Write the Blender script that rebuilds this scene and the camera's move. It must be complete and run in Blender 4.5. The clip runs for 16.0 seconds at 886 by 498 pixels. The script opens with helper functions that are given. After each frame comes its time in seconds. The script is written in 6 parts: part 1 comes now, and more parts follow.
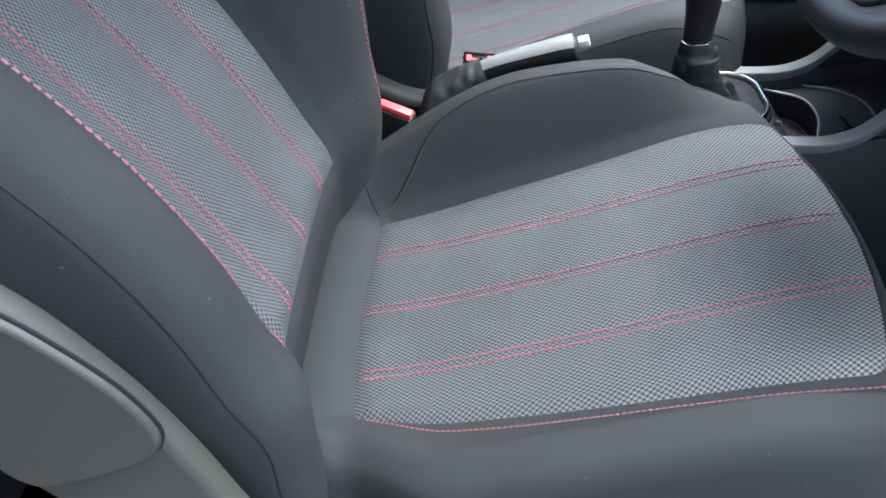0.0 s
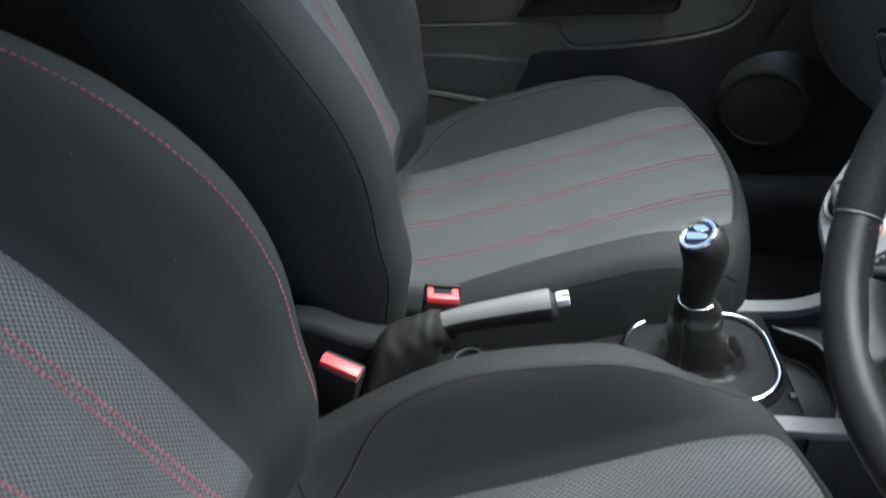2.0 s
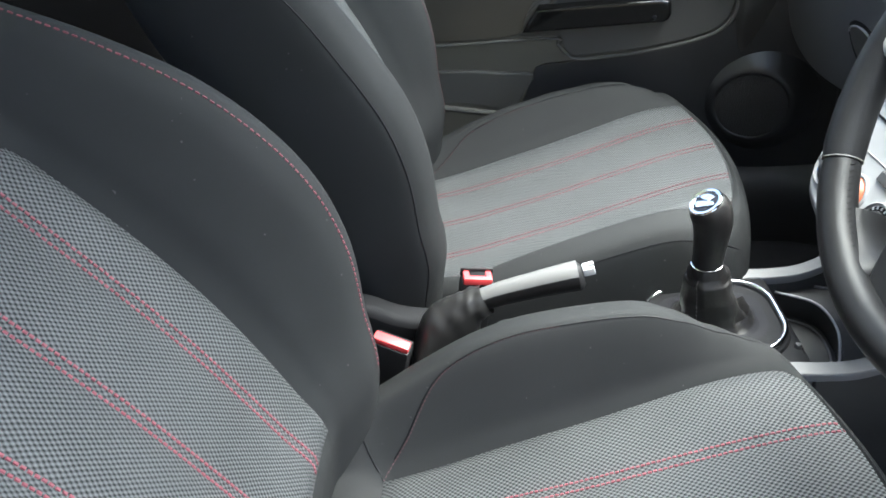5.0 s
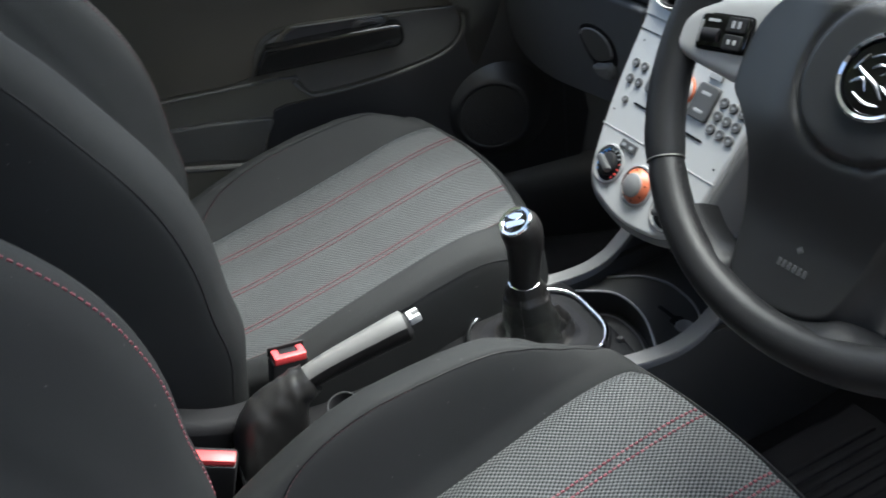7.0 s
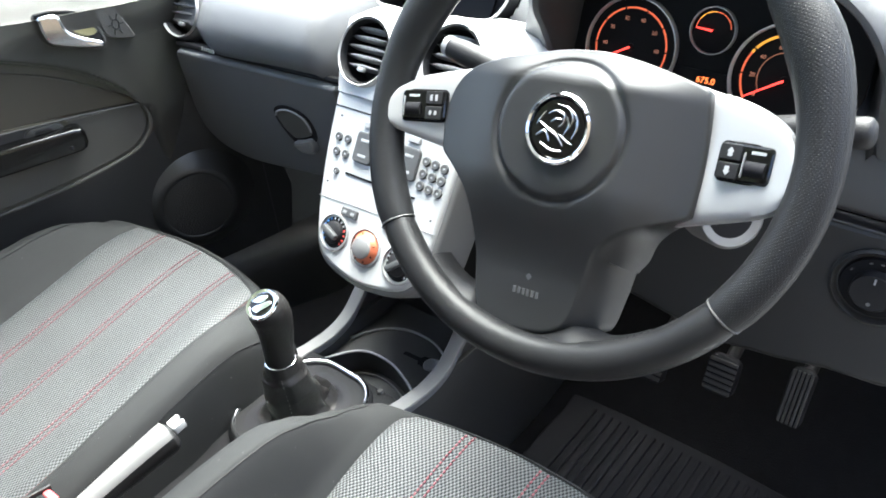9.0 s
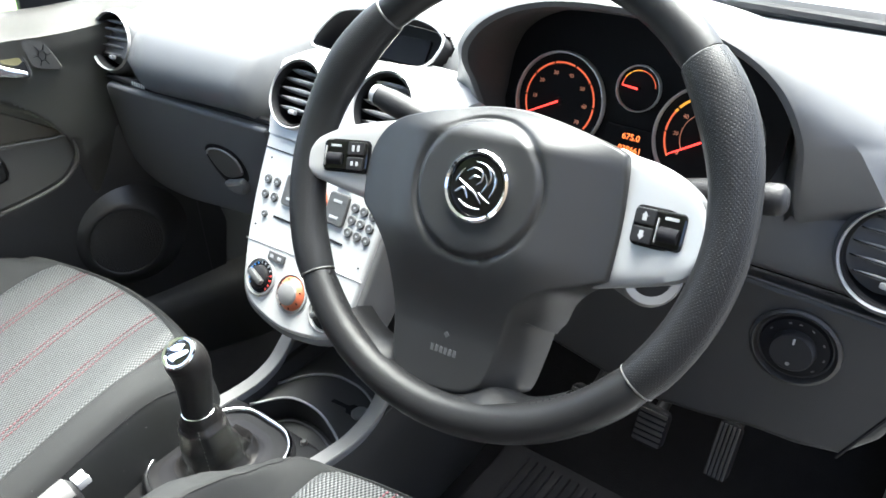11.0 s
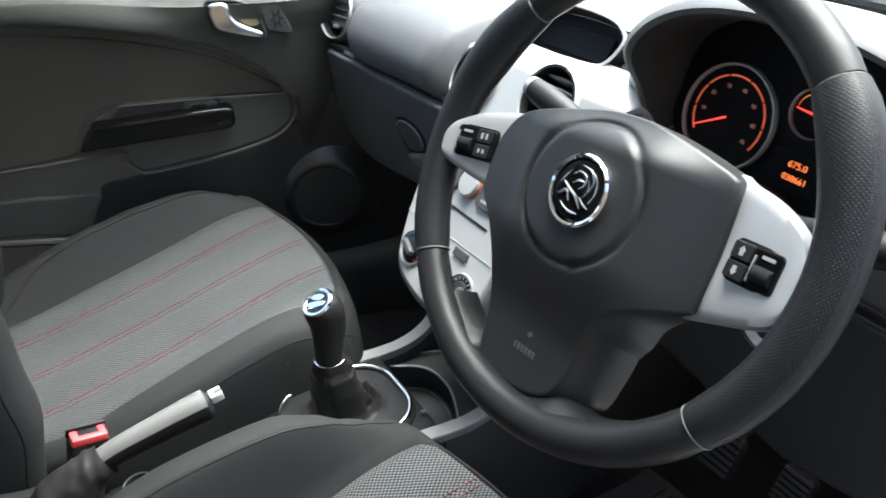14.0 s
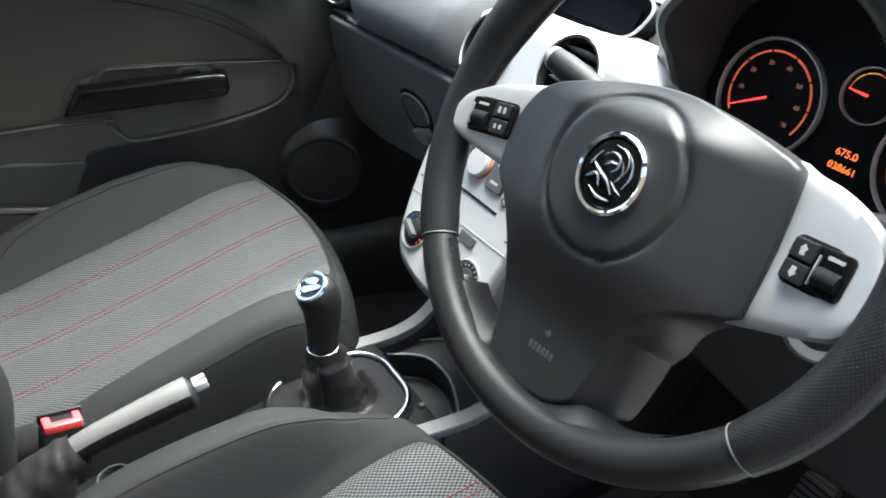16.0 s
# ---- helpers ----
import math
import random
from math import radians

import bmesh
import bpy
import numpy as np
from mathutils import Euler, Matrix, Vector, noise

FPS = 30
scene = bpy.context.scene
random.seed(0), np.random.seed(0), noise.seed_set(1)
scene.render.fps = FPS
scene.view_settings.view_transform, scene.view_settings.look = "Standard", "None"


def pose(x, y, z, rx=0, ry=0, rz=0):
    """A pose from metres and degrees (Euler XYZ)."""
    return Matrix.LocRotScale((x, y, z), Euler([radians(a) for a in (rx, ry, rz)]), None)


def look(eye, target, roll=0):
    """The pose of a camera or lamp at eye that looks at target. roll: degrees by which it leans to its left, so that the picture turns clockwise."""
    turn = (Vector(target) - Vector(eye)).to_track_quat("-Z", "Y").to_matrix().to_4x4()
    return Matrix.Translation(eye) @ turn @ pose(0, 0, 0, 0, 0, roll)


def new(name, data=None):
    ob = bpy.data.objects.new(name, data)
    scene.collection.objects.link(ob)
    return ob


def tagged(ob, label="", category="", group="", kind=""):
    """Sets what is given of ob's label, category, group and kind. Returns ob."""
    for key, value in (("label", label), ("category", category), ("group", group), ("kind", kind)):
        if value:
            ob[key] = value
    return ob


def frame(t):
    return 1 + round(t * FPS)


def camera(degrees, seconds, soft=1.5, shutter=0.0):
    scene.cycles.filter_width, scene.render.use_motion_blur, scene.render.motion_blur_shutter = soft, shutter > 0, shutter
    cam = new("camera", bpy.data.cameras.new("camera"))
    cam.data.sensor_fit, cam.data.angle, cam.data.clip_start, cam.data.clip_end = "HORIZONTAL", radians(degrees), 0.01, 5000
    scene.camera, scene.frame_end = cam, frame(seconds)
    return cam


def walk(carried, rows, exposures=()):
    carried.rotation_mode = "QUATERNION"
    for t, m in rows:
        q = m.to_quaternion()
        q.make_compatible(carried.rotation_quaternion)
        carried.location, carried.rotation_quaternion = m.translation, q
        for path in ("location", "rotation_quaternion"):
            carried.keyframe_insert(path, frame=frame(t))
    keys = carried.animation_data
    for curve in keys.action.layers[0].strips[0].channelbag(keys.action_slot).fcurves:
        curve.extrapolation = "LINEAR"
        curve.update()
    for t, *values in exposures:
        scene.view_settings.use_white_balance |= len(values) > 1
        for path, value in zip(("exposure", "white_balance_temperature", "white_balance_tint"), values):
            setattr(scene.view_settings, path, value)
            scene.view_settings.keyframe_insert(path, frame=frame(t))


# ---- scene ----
import functools

cam = camera(60.1, 16.0, soft=1.6, shutter=0.3)
PATH = [
    (0, (0.172, -0.885, 0.883), (-0.062, 0.621, -0.412), -10.7),
    (0.5, (0.185, -0.835, 0.865), (-0.059, 0.661, -0.441), -10.9),
    (1, (0.186, -0.81, 0.849), (-0.007, 0.689, -0.462), -9.6),
    (1.5, (0.223, -0.707, 0.95), (-0.08, 0.794, -0.336), -12.2),
    (2, (0.217, -0.597, 0.982), (0.014, 0.973, -0.241), -9.3),
    (2.5, (0.251, -0.46, 1.013), (-0.044, 1.133, -0.16), -11.8),
    (3, (0.255, -0.403, 1.027), (-0.101, 1.24, -0.055), -10.7),
    (3.5, (0.26, -0.447, 1.033), (-0.144, 1.192, -0.04), -10.3),
    (4, (0.222, -0.638, 1.034), (-0.089, 1.054, 0.015), -10.6),
    (4.2, (0.206, -0.716, 1.01), (-0.049, 0.965, -0.044), -11.0),
    (6.3, (0.157, -0.661, 0.99), (0.112, 0.946, -0.2), -10.0),
    (6.5, (0.155, -0.635, 0.965), (0.221, 0.997, -0.188), -9.6),
    (7, (0.09, -0.603, 0.989), (0.62, 0.907, -0.21), -9.5),
    (7.5, (0.049, -0.599, 0.995), (0.846, 0.802, -0.187), -7.8),
    (8, (0.039, -0.609, 1.005), (1.047, 0.683, -0.142), -5.8),
    (8.5, (0.025, -0.603, 1.004), (1.174, 0.57, -0.139), -4.4),
    (9, (0.04, -0.597, 1.02), (1.245, 0.518, -0.122), -5.3),
    (9.5, (0.069, -0.599, 1.025), (1.358, 0.466, -0.072), -3.9),
    (9.7, (0.077, -0.596, 1.032), (1.39, 0.458, -0.048), -3.9),
    (11.8, (0.074, -0.61, 1.014), (1.387, 0.438, -0.071), -1.1),
    (12, (0.078, -0.611, 1.011), (1.381, 0.452, -0.072), -1.9),
    (12.5, (0.085, -0.622, 1.015), (1.377, 0.45, -0.071), -2.0),
    (13, (0.108, -0.636, 1.028), (1.353, 0.491, -0.058), -1.0),
    (13.5, (0.133, -0.66, 1.026), (1.239, 0.612, -0.05), -1.4),
    (14, (0.151, -0.676, 1.024), (1.018, 0.767, -0.057), -2.5),
    (14.5, (0.179, -0.678, 1.024), (0.895, 0.838, -0.067), -3.7),
    (15, (0.178, -0.653, 1.006), (0.871, 0.849, -0.118), -2.8),
    (15.5, (0.179, -0.627, 1.0), (0.908, 0.856, -0.126), -4.2),
    (16, (0.172, -0.622, 0.994), (1.03, 0.789, -0.134), -0.7),
]
walk(cam, [(t, look(eye, target, roll)) for t, eye, target, roll in PATH],
     exposures=[(0, 2.85, 5550, 3), (1, 2.75, 5650, 3), (2, 2.20, 5800, 2), (3, 2.90, 5950, 2), (4.5, 3.20, 6000, 2), (6.5, 2.07, 6000, 2), (7.0, 2.22, 6030, 3), (7.5, 2.36, 6050, 3), (8, 2.44, 6080, 3), (8.5, 3.07, 6100, 3), (9.2, 3.48, 6150, 3), (12, 3.37, 6200, 3), (12.5, 3.38, 6200, 3), (13.5, 3.00, 6180, 3), (14, 2.55, 6150, 3), (15, 2.60, 6150, 3), (16, 2.72, 6150, 3)])

C30, S30 = math.cos(radians(30.2)), math.sin(radians(30.2))

# ---- world and light ----
world = bpy.data.worlds.new("sky")
scene.world = world
world.use_nodes = True
wn = world.node_tree
sky = wn.nodes.new("ShaderNodeTexSky")
sky.sky_type = "NISHITA"
sky.sun_disc = False
sky.sun_elevation = radians(62)
sky.sun_rotation = radians(76)
sky.dust_density = 5.0
sky.air_density = 0.6
sky.ozone_density = 0.3
wn.nodes["Background"].inputs["Strength"].default_value = 0.15
wn.links.new(sky.outputs["Color"], wn.nodes["Background"].inputs["Color"])
sun_data = bpy.data.lights.new("sun", "SUN")
sun_data.energy = 3.6
sun_data.angle = radians(58)
sun_data.color = (1.0, 0.98, 0.94)
sun = new("sun", sun_data)
sun.matrix_world = look((1.68, 0.42, 3.2), (0, 0, 0))


# ---- materials ----
def material(name, color, rough=0.6, metal=0.0, spec=0.5, var=0.12, scale=8.0, grain=0.0, grain_scale=900.0, coat=0.0, sheen=0.0, voronoi=False):
    """Principled surface with large-scale blotches and fine relief."""
    m = bpy.data.materials.new(name)
    m.use_nodes = True
    nt = m.node_tree
    b = nt.nodes["Principled BSDF"]
    b.inputs["Roughness"].default_value = rough
    b.inputs["Metallic"].default_value = metal
    b.inputs["Specular IOR Level"].default_value = spec
    b.inputs["Coat Weight"].default_value = coat
    b.inputs["Coat Roughness"].default_value = 0.05
    b.inputs["Sheen Weight"].default_value = sheen
    b.inputs["Sheen Roughness"].default_value = 0.5
    tc = nt.nodes.new("ShaderNodeTexCoord")
    big = nt.nodes.new("ShaderNodeTexNoise")
    big.inputs["Scale"].default_value = scale
    big.inputs["Detail"].default_value = 6.0
    nt.links.new(tc.outputs["Object"], big.inputs["Vector"])
    fine = nt.nodes.new("ShaderNodeTexVoronoi" if voronoi else "ShaderNodeTexNoise")
    fine.inputs["Scale"].default_value = grain_scale
    nt.links.new(tc.outputs["Object"], fine.inputs["Vector"])
    fine_out = fine.outputs["Distance"] if voronoi else fine.outputs["Fac"]
    ramp = nt.nodes.new("ShaderNodeMix")
    ramp.data_type = "RGBA"
    ramp.inputs[6].default_value = (*[c * (1 - var) for c in color], 1)
    ramp.inputs[7].default_value = (*[min(1, c * (1 + var)) for c in color], 1)
    nt.links.new(big.outputs["Fac"], ramp.inputs[0])
    nt.links.new(ramp.outputs[2], b.inputs["Base Color"])
    rr = nt.nodes.new("ShaderNodeMapRange")
    rr.inputs[3].default_value = max(0.02, rough * 0.85)
    rr.inputs[4].default_value = min(1.0, rough * 1.15)
    nt.links.new(big.outputs["Fac"], rr.inputs[0])
    nt.links.new(rr.outputs[0], b.inputs["Roughness"])
    if grain:
        bump = nt.nodes.new("ShaderNodeBump")
        bump.inputs["Strength"].default_value = grain
        bump.inputs["Distance"].default_value = 0.0006
        nt.links.new(fine_out, bump.inputs["Height"])
        nt.links.new(bump.outputs["Normal"], b.inputs["Normal"])
    return m


def math_node(nt, op, a, b=None):
    n = nt.nodes.new("ShaderNodeMath")
    n.operation = op
    for i, v in enumerate((a, b)):
        if v is None:
            continue
        if isinstance(v, (int, float)):
            n.inputs[i].default_value = v
        else:
            nt.links.new(v, n.inputs[i])
    return n.outputs[0]


def weave_material(name, dark, light, pitch):
    """Woven cloth: light tufts in a staggered grid on a dark ground, laid out in metres by the UV map."""
    m = bpy.data.materials.new(name)
    m.use_nodes = True
    nt = m.node_tree
    b = nt.nodes["Principled BSDF"]
    b.inputs["Roughness"].default_value = 0.50
    uv = nt.nodes.new("ShaderNodeUVMap")
    uv.uv_map = "UVMap"
    wob = nt.nodes.new("ShaderNodeTexNoise")
    wob.inputs["Scale"].default_value = 60.0
    nt.links.new(uv.outputs[0], wob.inputs["Vector"])
    mix = nt.nodes.new("ShaderNodeVectorMath")
    mix.operation = "MULTIPLY_ADD"
    nt.links.new(wob.outputs["Color"], mix.inputs[0])
    mix.inputs[1].default_value = (0.0012, 0.0012, 0)
    nt.links.new(uv.outputs[0], mix.inputs[2])
    sep = nt.nodes.new("ShaderNodeSeparateXYZ")
    nt.links.new(mix.outputs[0], sep.inputs[0])
    k = 2 * math.pi / pitch
    su = math_node(nt, "SINE", math_node(nt, "MULTIPLY", sep.outputs[0], k * 0.85))
    sv = math_node(nt, "SINE", math_node(nt, "MULTIPLY", sep.outputs[1], k * 1.2))
    f = math_node(nt, "MULTIPLY", su, sv)
    fac = nt.nodes.new("ShaderNodeMapRange")
    fac.inputs[1].default_value = -0.75
    fac.inputs[2].default_value = 0.75
    nt.links.new(f, fac.inputs[0])
    nt.links.new(math_node(nt, "MULTIPLY", fac.outputs[0], 0.46), b.inputs["Specular IOR Level"])   # only the tufts shine
    col = nt.nodes.new("ShaderNodeMix")
    col.data_type = "RGBA"
    col.inputs[6].default_value = (*dark, 1)
    col.inputs[7].default_value = (*light, 1)
    nt.links.new(fac.outputs[0], col.inputs[0])
    soil = nt.nodes.new("ShaderNodeTexNoise")
    soil.inputs["Scale"].default_value = 14.0
    soil.inputs["Detail"].default_value = 8.0
    nt.links.new(uv.outputs[0], soil.inputs["Vector"])
    sm = nt.nodes.new("ShaderNodeMapRange")
    sm.inputs[3].default_value = 0.78
    sm.inputs[4].default_value = 1.12
    nt.links.new(soil.outputs["Fac"], sm.inputs[0])
    mul = nt.nodes.new("ShaderNodeVectorMath")
    mul.operation = "SCALE"
    nt.links.new(col.outputs[2], mul.inputs[0])
    nt.links.new(sm.outputs[0], mul.inputs["Scale"])
    nt.links.new(mul.outputs[0], b.inputs["Base Color"])
    bump = nt.nodes.new("ShaderNodeBump")
    bump.inputs["Strength"].default_value = 0.5
    bump.inputs["Distance"].default_value = 0.0008
    nt.links.new(fac.outputs[0], bump.inputs["Height"])
    nt.links.new(bump.outputs["Normal"], b.inputs["Normal"])
    return m


def dotted_leather(name, color):
    """Perforated leather: small round holes in rows, by the UV map in metres."""
    m = material(name, color, rough=0.42, spec=0.2, var=0.2, scale=20, grain=0.3, grain_scale=700)
    nt = m.node_tree
    b = nt.nodes["Principled BSDF"]
    uv = nt.nodes.new("ShaderNodeUVMap")
    uv.uv_map = "UVMap"
    sep = nt.nodes.new("ShaderNodeSeparateXYZ")
    nt.links.new(uv.outputs[0], sep.inputs[0])
    k = 2 * math.pi / 0.0031
    f = math_node(nt, "MULTIPLY", math_node(nt, "SINE", math_node(nt, "MULTIPLY", sep.outputs[0], k)), math_node(nt, "SINE", math_node(nt, "MULTIPLY", sep.outputs[1], k)))
    hole = nt.nodes.new("ShaderNodeMapRange")
    hole.inputs[1].default_value = 0.35
    hole.inputs[2].default_value = 0.6
    hole.inputs[3].default_value = 1.0
    hole.inputs[4].default_value = 0.0
    nt.links.new(f, hole.inputs[0])
    bump = nt.nodes.new("ShaderNodeBump")
    bump.inputs["Strength"].default_value = 0.5
    bump.inputs["Distance"].default_value = 0.0006
    nt.links.new(hole.outputs[0], bump.inputs["Height"])
    nt.links.new(bump.outputs["Normal"], b.inputs["Normal"])
    return m


def glow(name, color, strength):
    m = bpy.data.materials.new(name)
    m.use_nodes = True
    b = m.node_tree.nodes["Principled BSDF"]
    b.inputs["Base Color"].default_value = (*color, 1)
    b.inputs["Emission Color"].default_value = (*color, 1)
    b.inputs["Emission Strength"].default_value = strength
    return m


def glass(name):
    """Thin clear pane: light goes straight through, with a faint gloss."""
    m = bpy.data.materials.new(name)
    m.use_nodes = True
    nt = m.node_tree
    clear = nt.nodes.new("ShaderNodeBsdfTransparent")
    clear.inputs[0].default_value = (0.94, 0.97, 0.95, 1)
    shine = nt.nodes.new("ShaderNodeBsdfGlossy")
    shine.inputs["Roughness"].default_value = 0.02
    mix = nt.nodes.new("ShaderNodeMixShader")
    mix.inputs[0].default_value = 0.06
    nt.links.new(clear.outputs[0], mix.inputs[1])
    nt.links.new(shine.outputs[0], mix.inputs[2])
    nt.links.new(mix.outputs[0], nt.nodes["Material Output"].inputs["Surface"])
    return m


M_CLOTH = material("bolster cloth", (0.0190, 0.0198, 0.0202), rough=0.72, spec=0.11, var=0.2, scale=9, grain=0.5, grain_scale=1800)
lint_tree = M_CLOTH.node_tree
lint = lint_tree.nodes.new("ShaderNodeTexNoise")
lint.inputs["Scale"].default_value = 260.0
lint.inputs["Detail"].default_value = 0.0
lint_tc = lint_tree.nodes.new("ShaderNodeTexCoord")
lint_tree.links.new(lint_tc.outputs["Object"], lint.inputs["Vector"])
lint_cut = lint_tree.nodes.new("ShaderNodeMapRange")
lint_cut.inputs[1].default_value, lint_cut.inputs[2].default_value = 0.865, 0.90
lint_tree.links.new(lint.outputs["Fac"], lint_cut.inputs[0])
lint_mix = lint_tree.nodes.new("ShaderNodeMix")
lint_mix.data_type = "RGBA"
lint_mix.inputs[7].default_value = (0.06, 0.06, 0.06, 1)
lint_bsdf = lint_tree.nodes["Principled BSDF"]
lint_from = lint_bsdf.inputs["Base Color"].links[0].from_socket
lint_tree.links.new(lint_from, lint_mix.inputs[6])
lint_tree.links.new(lint_cut.outputs[0], lint_mix.inputs[0])
lint_tree.links.new(lint_mix.outputs[2], lint_bsdf.inputs["Base Color"])
M_WEAVE = weave_material("woven seat cloth", (0.0220, 0.0229, 0.0235), (0.066, 0.070, 0.0720), 0.0054)
M_SHELL = material("seat trim plastic", (0.0235, 0.0225, 0.0185), rough=0.6, var=0.08, scale=6, grain=0.35, grain_scale=900, voronoi=True)
# three depths of red thread; passenger panel stitching uses the second
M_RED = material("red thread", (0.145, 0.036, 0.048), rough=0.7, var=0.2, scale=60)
M_DARKERRED = material("darker red thread", (0.095, 0.030, 0.037), rough=0.75, var=0.2, scale=60)
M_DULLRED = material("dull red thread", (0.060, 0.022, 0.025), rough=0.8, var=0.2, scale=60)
M_BLACK = material("black plastic", (0.013, 0.013, 0.014), rough=0.5, spec=0.25, var=0.15, scale=12, grain=0.3, grain_scale=1000, voronoi=True)
M_DASH = material("soft dash plastic", (0.098, 0.101, 0.105), rough=0.5, spec=0.3, var=0.08, scale=7, grain=0.3, grain_scale=1900, voronoi=True)
M_DASHLOW = material("hard dash plastic", (0.062, 0.063, 0.064), rough=0.42, var=0.1, scale=7, grain=0.3, grain_scale=1800, voronoi=True)
M_KNEE = material("knee panel plastic", (0.0235, 0.0232, 0.0225), rough=0.42, var=0.1, scale=7, grain=0.3, grain_scale=1800, voronoi=True)
M_DOORCLOTH = material("door cloth", (0.070, 0.063, 0.049), rough=0.85, spec=0.25, var=0.12, scale=10, grain=0.4, grain_scale=1500)
M_DOOR = material("door plastic", (0.072, 0.070, 0.064), rough=0.45, var=0.08, scale=6, grain=0.3, grain_scale=1800, voronoi=True)
M_SILVER = material("silver paint", (0.40, 0.404, 0.402), rough=0.38, metal=0.1, var=0.03, scale=15, grain=0.08, grain_scale=2500)
M_RAIL = material("satin grey rail", (0.145, 0.145, 0.145), rough=0.55, var=0.08, scale=12, grain=0.25, grain_scale=1500, voronoi=True)
M_GREYTRIM = material("grey trim plastic", (0.30, 0.30, 0.30), rough=0.42, metal=0.2, var=0.06, scale=15, grain=0.2, grain_scale=1500)
M_CHROME = material("chrome", (0.82, 0.83, 0.84), rough=0.07, metal=1.0, var=0.02)
M_EMBLEM = material("dull emblem chrome", (0.42, 0.43, 0.44), rough=0.22, metal=1.0, var=0.1, scale=80)
M_GLOSS = material("piano black", (0.004, 0.004, 0.004), rough=0.07, spec=0.5, var=0.1)
M_LEATHER = material("black leather", (0.0105, 0.0100, 0.0100), rough=0.38, spec=0.26, var=0.25, scale=18, grain=0.25, grain_scale=1300, voronoi=True)
M_GAITER = material("supple gaiter leather", (0.021, 0.0205, 0.0200), rough=0.36, spec=0.45, var=0.25, scale=22, grain=0.3, grain_scale=1200, voronoi=True)
M_LEATHERGREY = material("worn grip leather", (0.108, 0.107, 0.104), rough=0.42, var=0.15, scale=20, grain=0.3, grain_scale=1300, voronoi=True)
M_RIM = material("wheel leather", (0.0130, 0.0132, 0.0138), rough=0.38, spec=0.22, var=0.2, scale=14, grain=0.2, grain_scale=1500, voronoi=True)
M_SPOKE = material("satin silver spoke paint", (0.35, 0.354, 0.354), rough=0.36, metal=0.15, var=0.03, scale=15, grain=0.08, grain_scale=2500)
M_PODPLASTIC = material("speaker pod plastic", (0.024, 0.0248, 0.0262), rough=0.30, spec=0.6, var=0.1, scale=8, grain=0.15, grain_scale=1800, voronoi=True)
M_RIMDOT = dotted_leather("perforated wheel leather", (0.0135, 0.0140, 0.0150))
M_HUB = material("wheel hub plastic", (0.0200, 0.0204, 0.0208), rough=0.36, spec=0.42, var=0.1, scale=10, grain=0.16, grain_scale=2000, voronoi=True)
M_REDPLASTIC = material("red buckle plastic", (0.62, 0.055, 0.06), rough=0.4, var=0.08)
M_CARPET = material("carpet", (0.0155, 0.0155, 0.0170), rough=0.95, spec=0.05, var=0.3, scale=40, grain=1.0, grain_scale=500)
M_RUBBER = material("rubber", (0.008, 0.008, 0.010), rough=0.75, spec=0.2, var=0.2, scale=25, grain=0.3, grain_scale=600)
M_PEDAL = material("worn pedal rubber", (0.055, 0.054, 0.051), rough=0.5, var=0.3, scale=60, grain=0.3, grain_scale=600)
M_FACE = material("gauge face", (0.006, 0.006, 0.007), rough=0.55, spec=0.15, var=0.1)
M_ORANGE = glow("orange backlight", (1.0, 0.20, 0.05), 0.27)
M_SCALE = glow("gauge scale", (1.0, 0.17, 0.07), 0.072)
M_AMBERLIT = glow("amber lit scale", (1.0, 0.42, 0.05), 0.085)
M_RINGMETAL = material("satin gauge metal", (0.78, 0.78, 0.77), rough=0.35, metal=0.6, var=0.03)
M_VENT = material("vent slat plastic", (0.16, 0.16, 0.16), rough=0.26, var=0.08, scale=20)
M_NEEDLE = glow("red needle", (1.0, 0.05, 0.04), 0.30)
M_NUMERAL = glow("gauge numeral", (0.9, 0.36, 0.22), 0.026)
M_MARK = material("pale print", (0.30, 0.31, 0.32), rough=0.6)
M_BLUE = material("blue print", (0.05, 0.18, 0.45), rough=0.5)
M_REDPRINT = material("red print", (0.55, 0.05, 0.04), rough=0.5)
M_AMBERDIAL = material("amber dial ring", (0.50, 0.13, 0.06), rough=0.4, var=0.25, scale=120)
M_SCREEN = material("dark screen", (0.010, 0.010, 0.011), rough=0.5, spec=0.1, var=0.1)
M_TUNNEL = material("console side plastic", (0.009, 0.009, 0.010), rough=0.7, spec=0.15, var=0.2, scale=14, grain=0.4, grain_scale=900, voronoi=True)
M_GLASS = glass("window glass")
M_ROOF = material("headliner", (0.68, 0.67, 0.65), rough=0.95, var=0.05, grain=0.4, grain_scale=700)
M_BODY = material("painted steel", (0.45, 0.46, 0.47), rough=0.3, metal=0.5, var=0.05, coat=1.0)
M_GROUND = material("grey concrete", (0.09, 0.089, 0.086), rough=0.9, var=0.3, scale=3, grain=1.0, grain_scale=120)
M_GRASS = material("lawn", (0.10, 0.16, 0.04), rough=0.9, var=0.4, scale=5, grain=1.0, grain_scale=80)
M_BLOCKER = material("brown light blocker", (0.11, 0.085, 0.06), rough=0.9, var=0.25, scale=3, grain=0.8, grain_scale=150)
M_OLIVE = material("olive recess plastic", (0.16, 0.145, 0.07), rough=0.45, var=0.1, scale=30)
M_SPEAKER = material("speaker mesh", (0.026, 0.026, 0.026), rough=0.7, var=0.1, grain=1.0, grain_scale=450, voronoi=True)


# ---- builders ----
def thing(name, base, label, category, group="", kind=""):
    ob = new(name)
    ob.empty_display_size = 0.05
    ob.location = base
    ob["base"] = base
    return tagged(ob, label, category, group, kind)


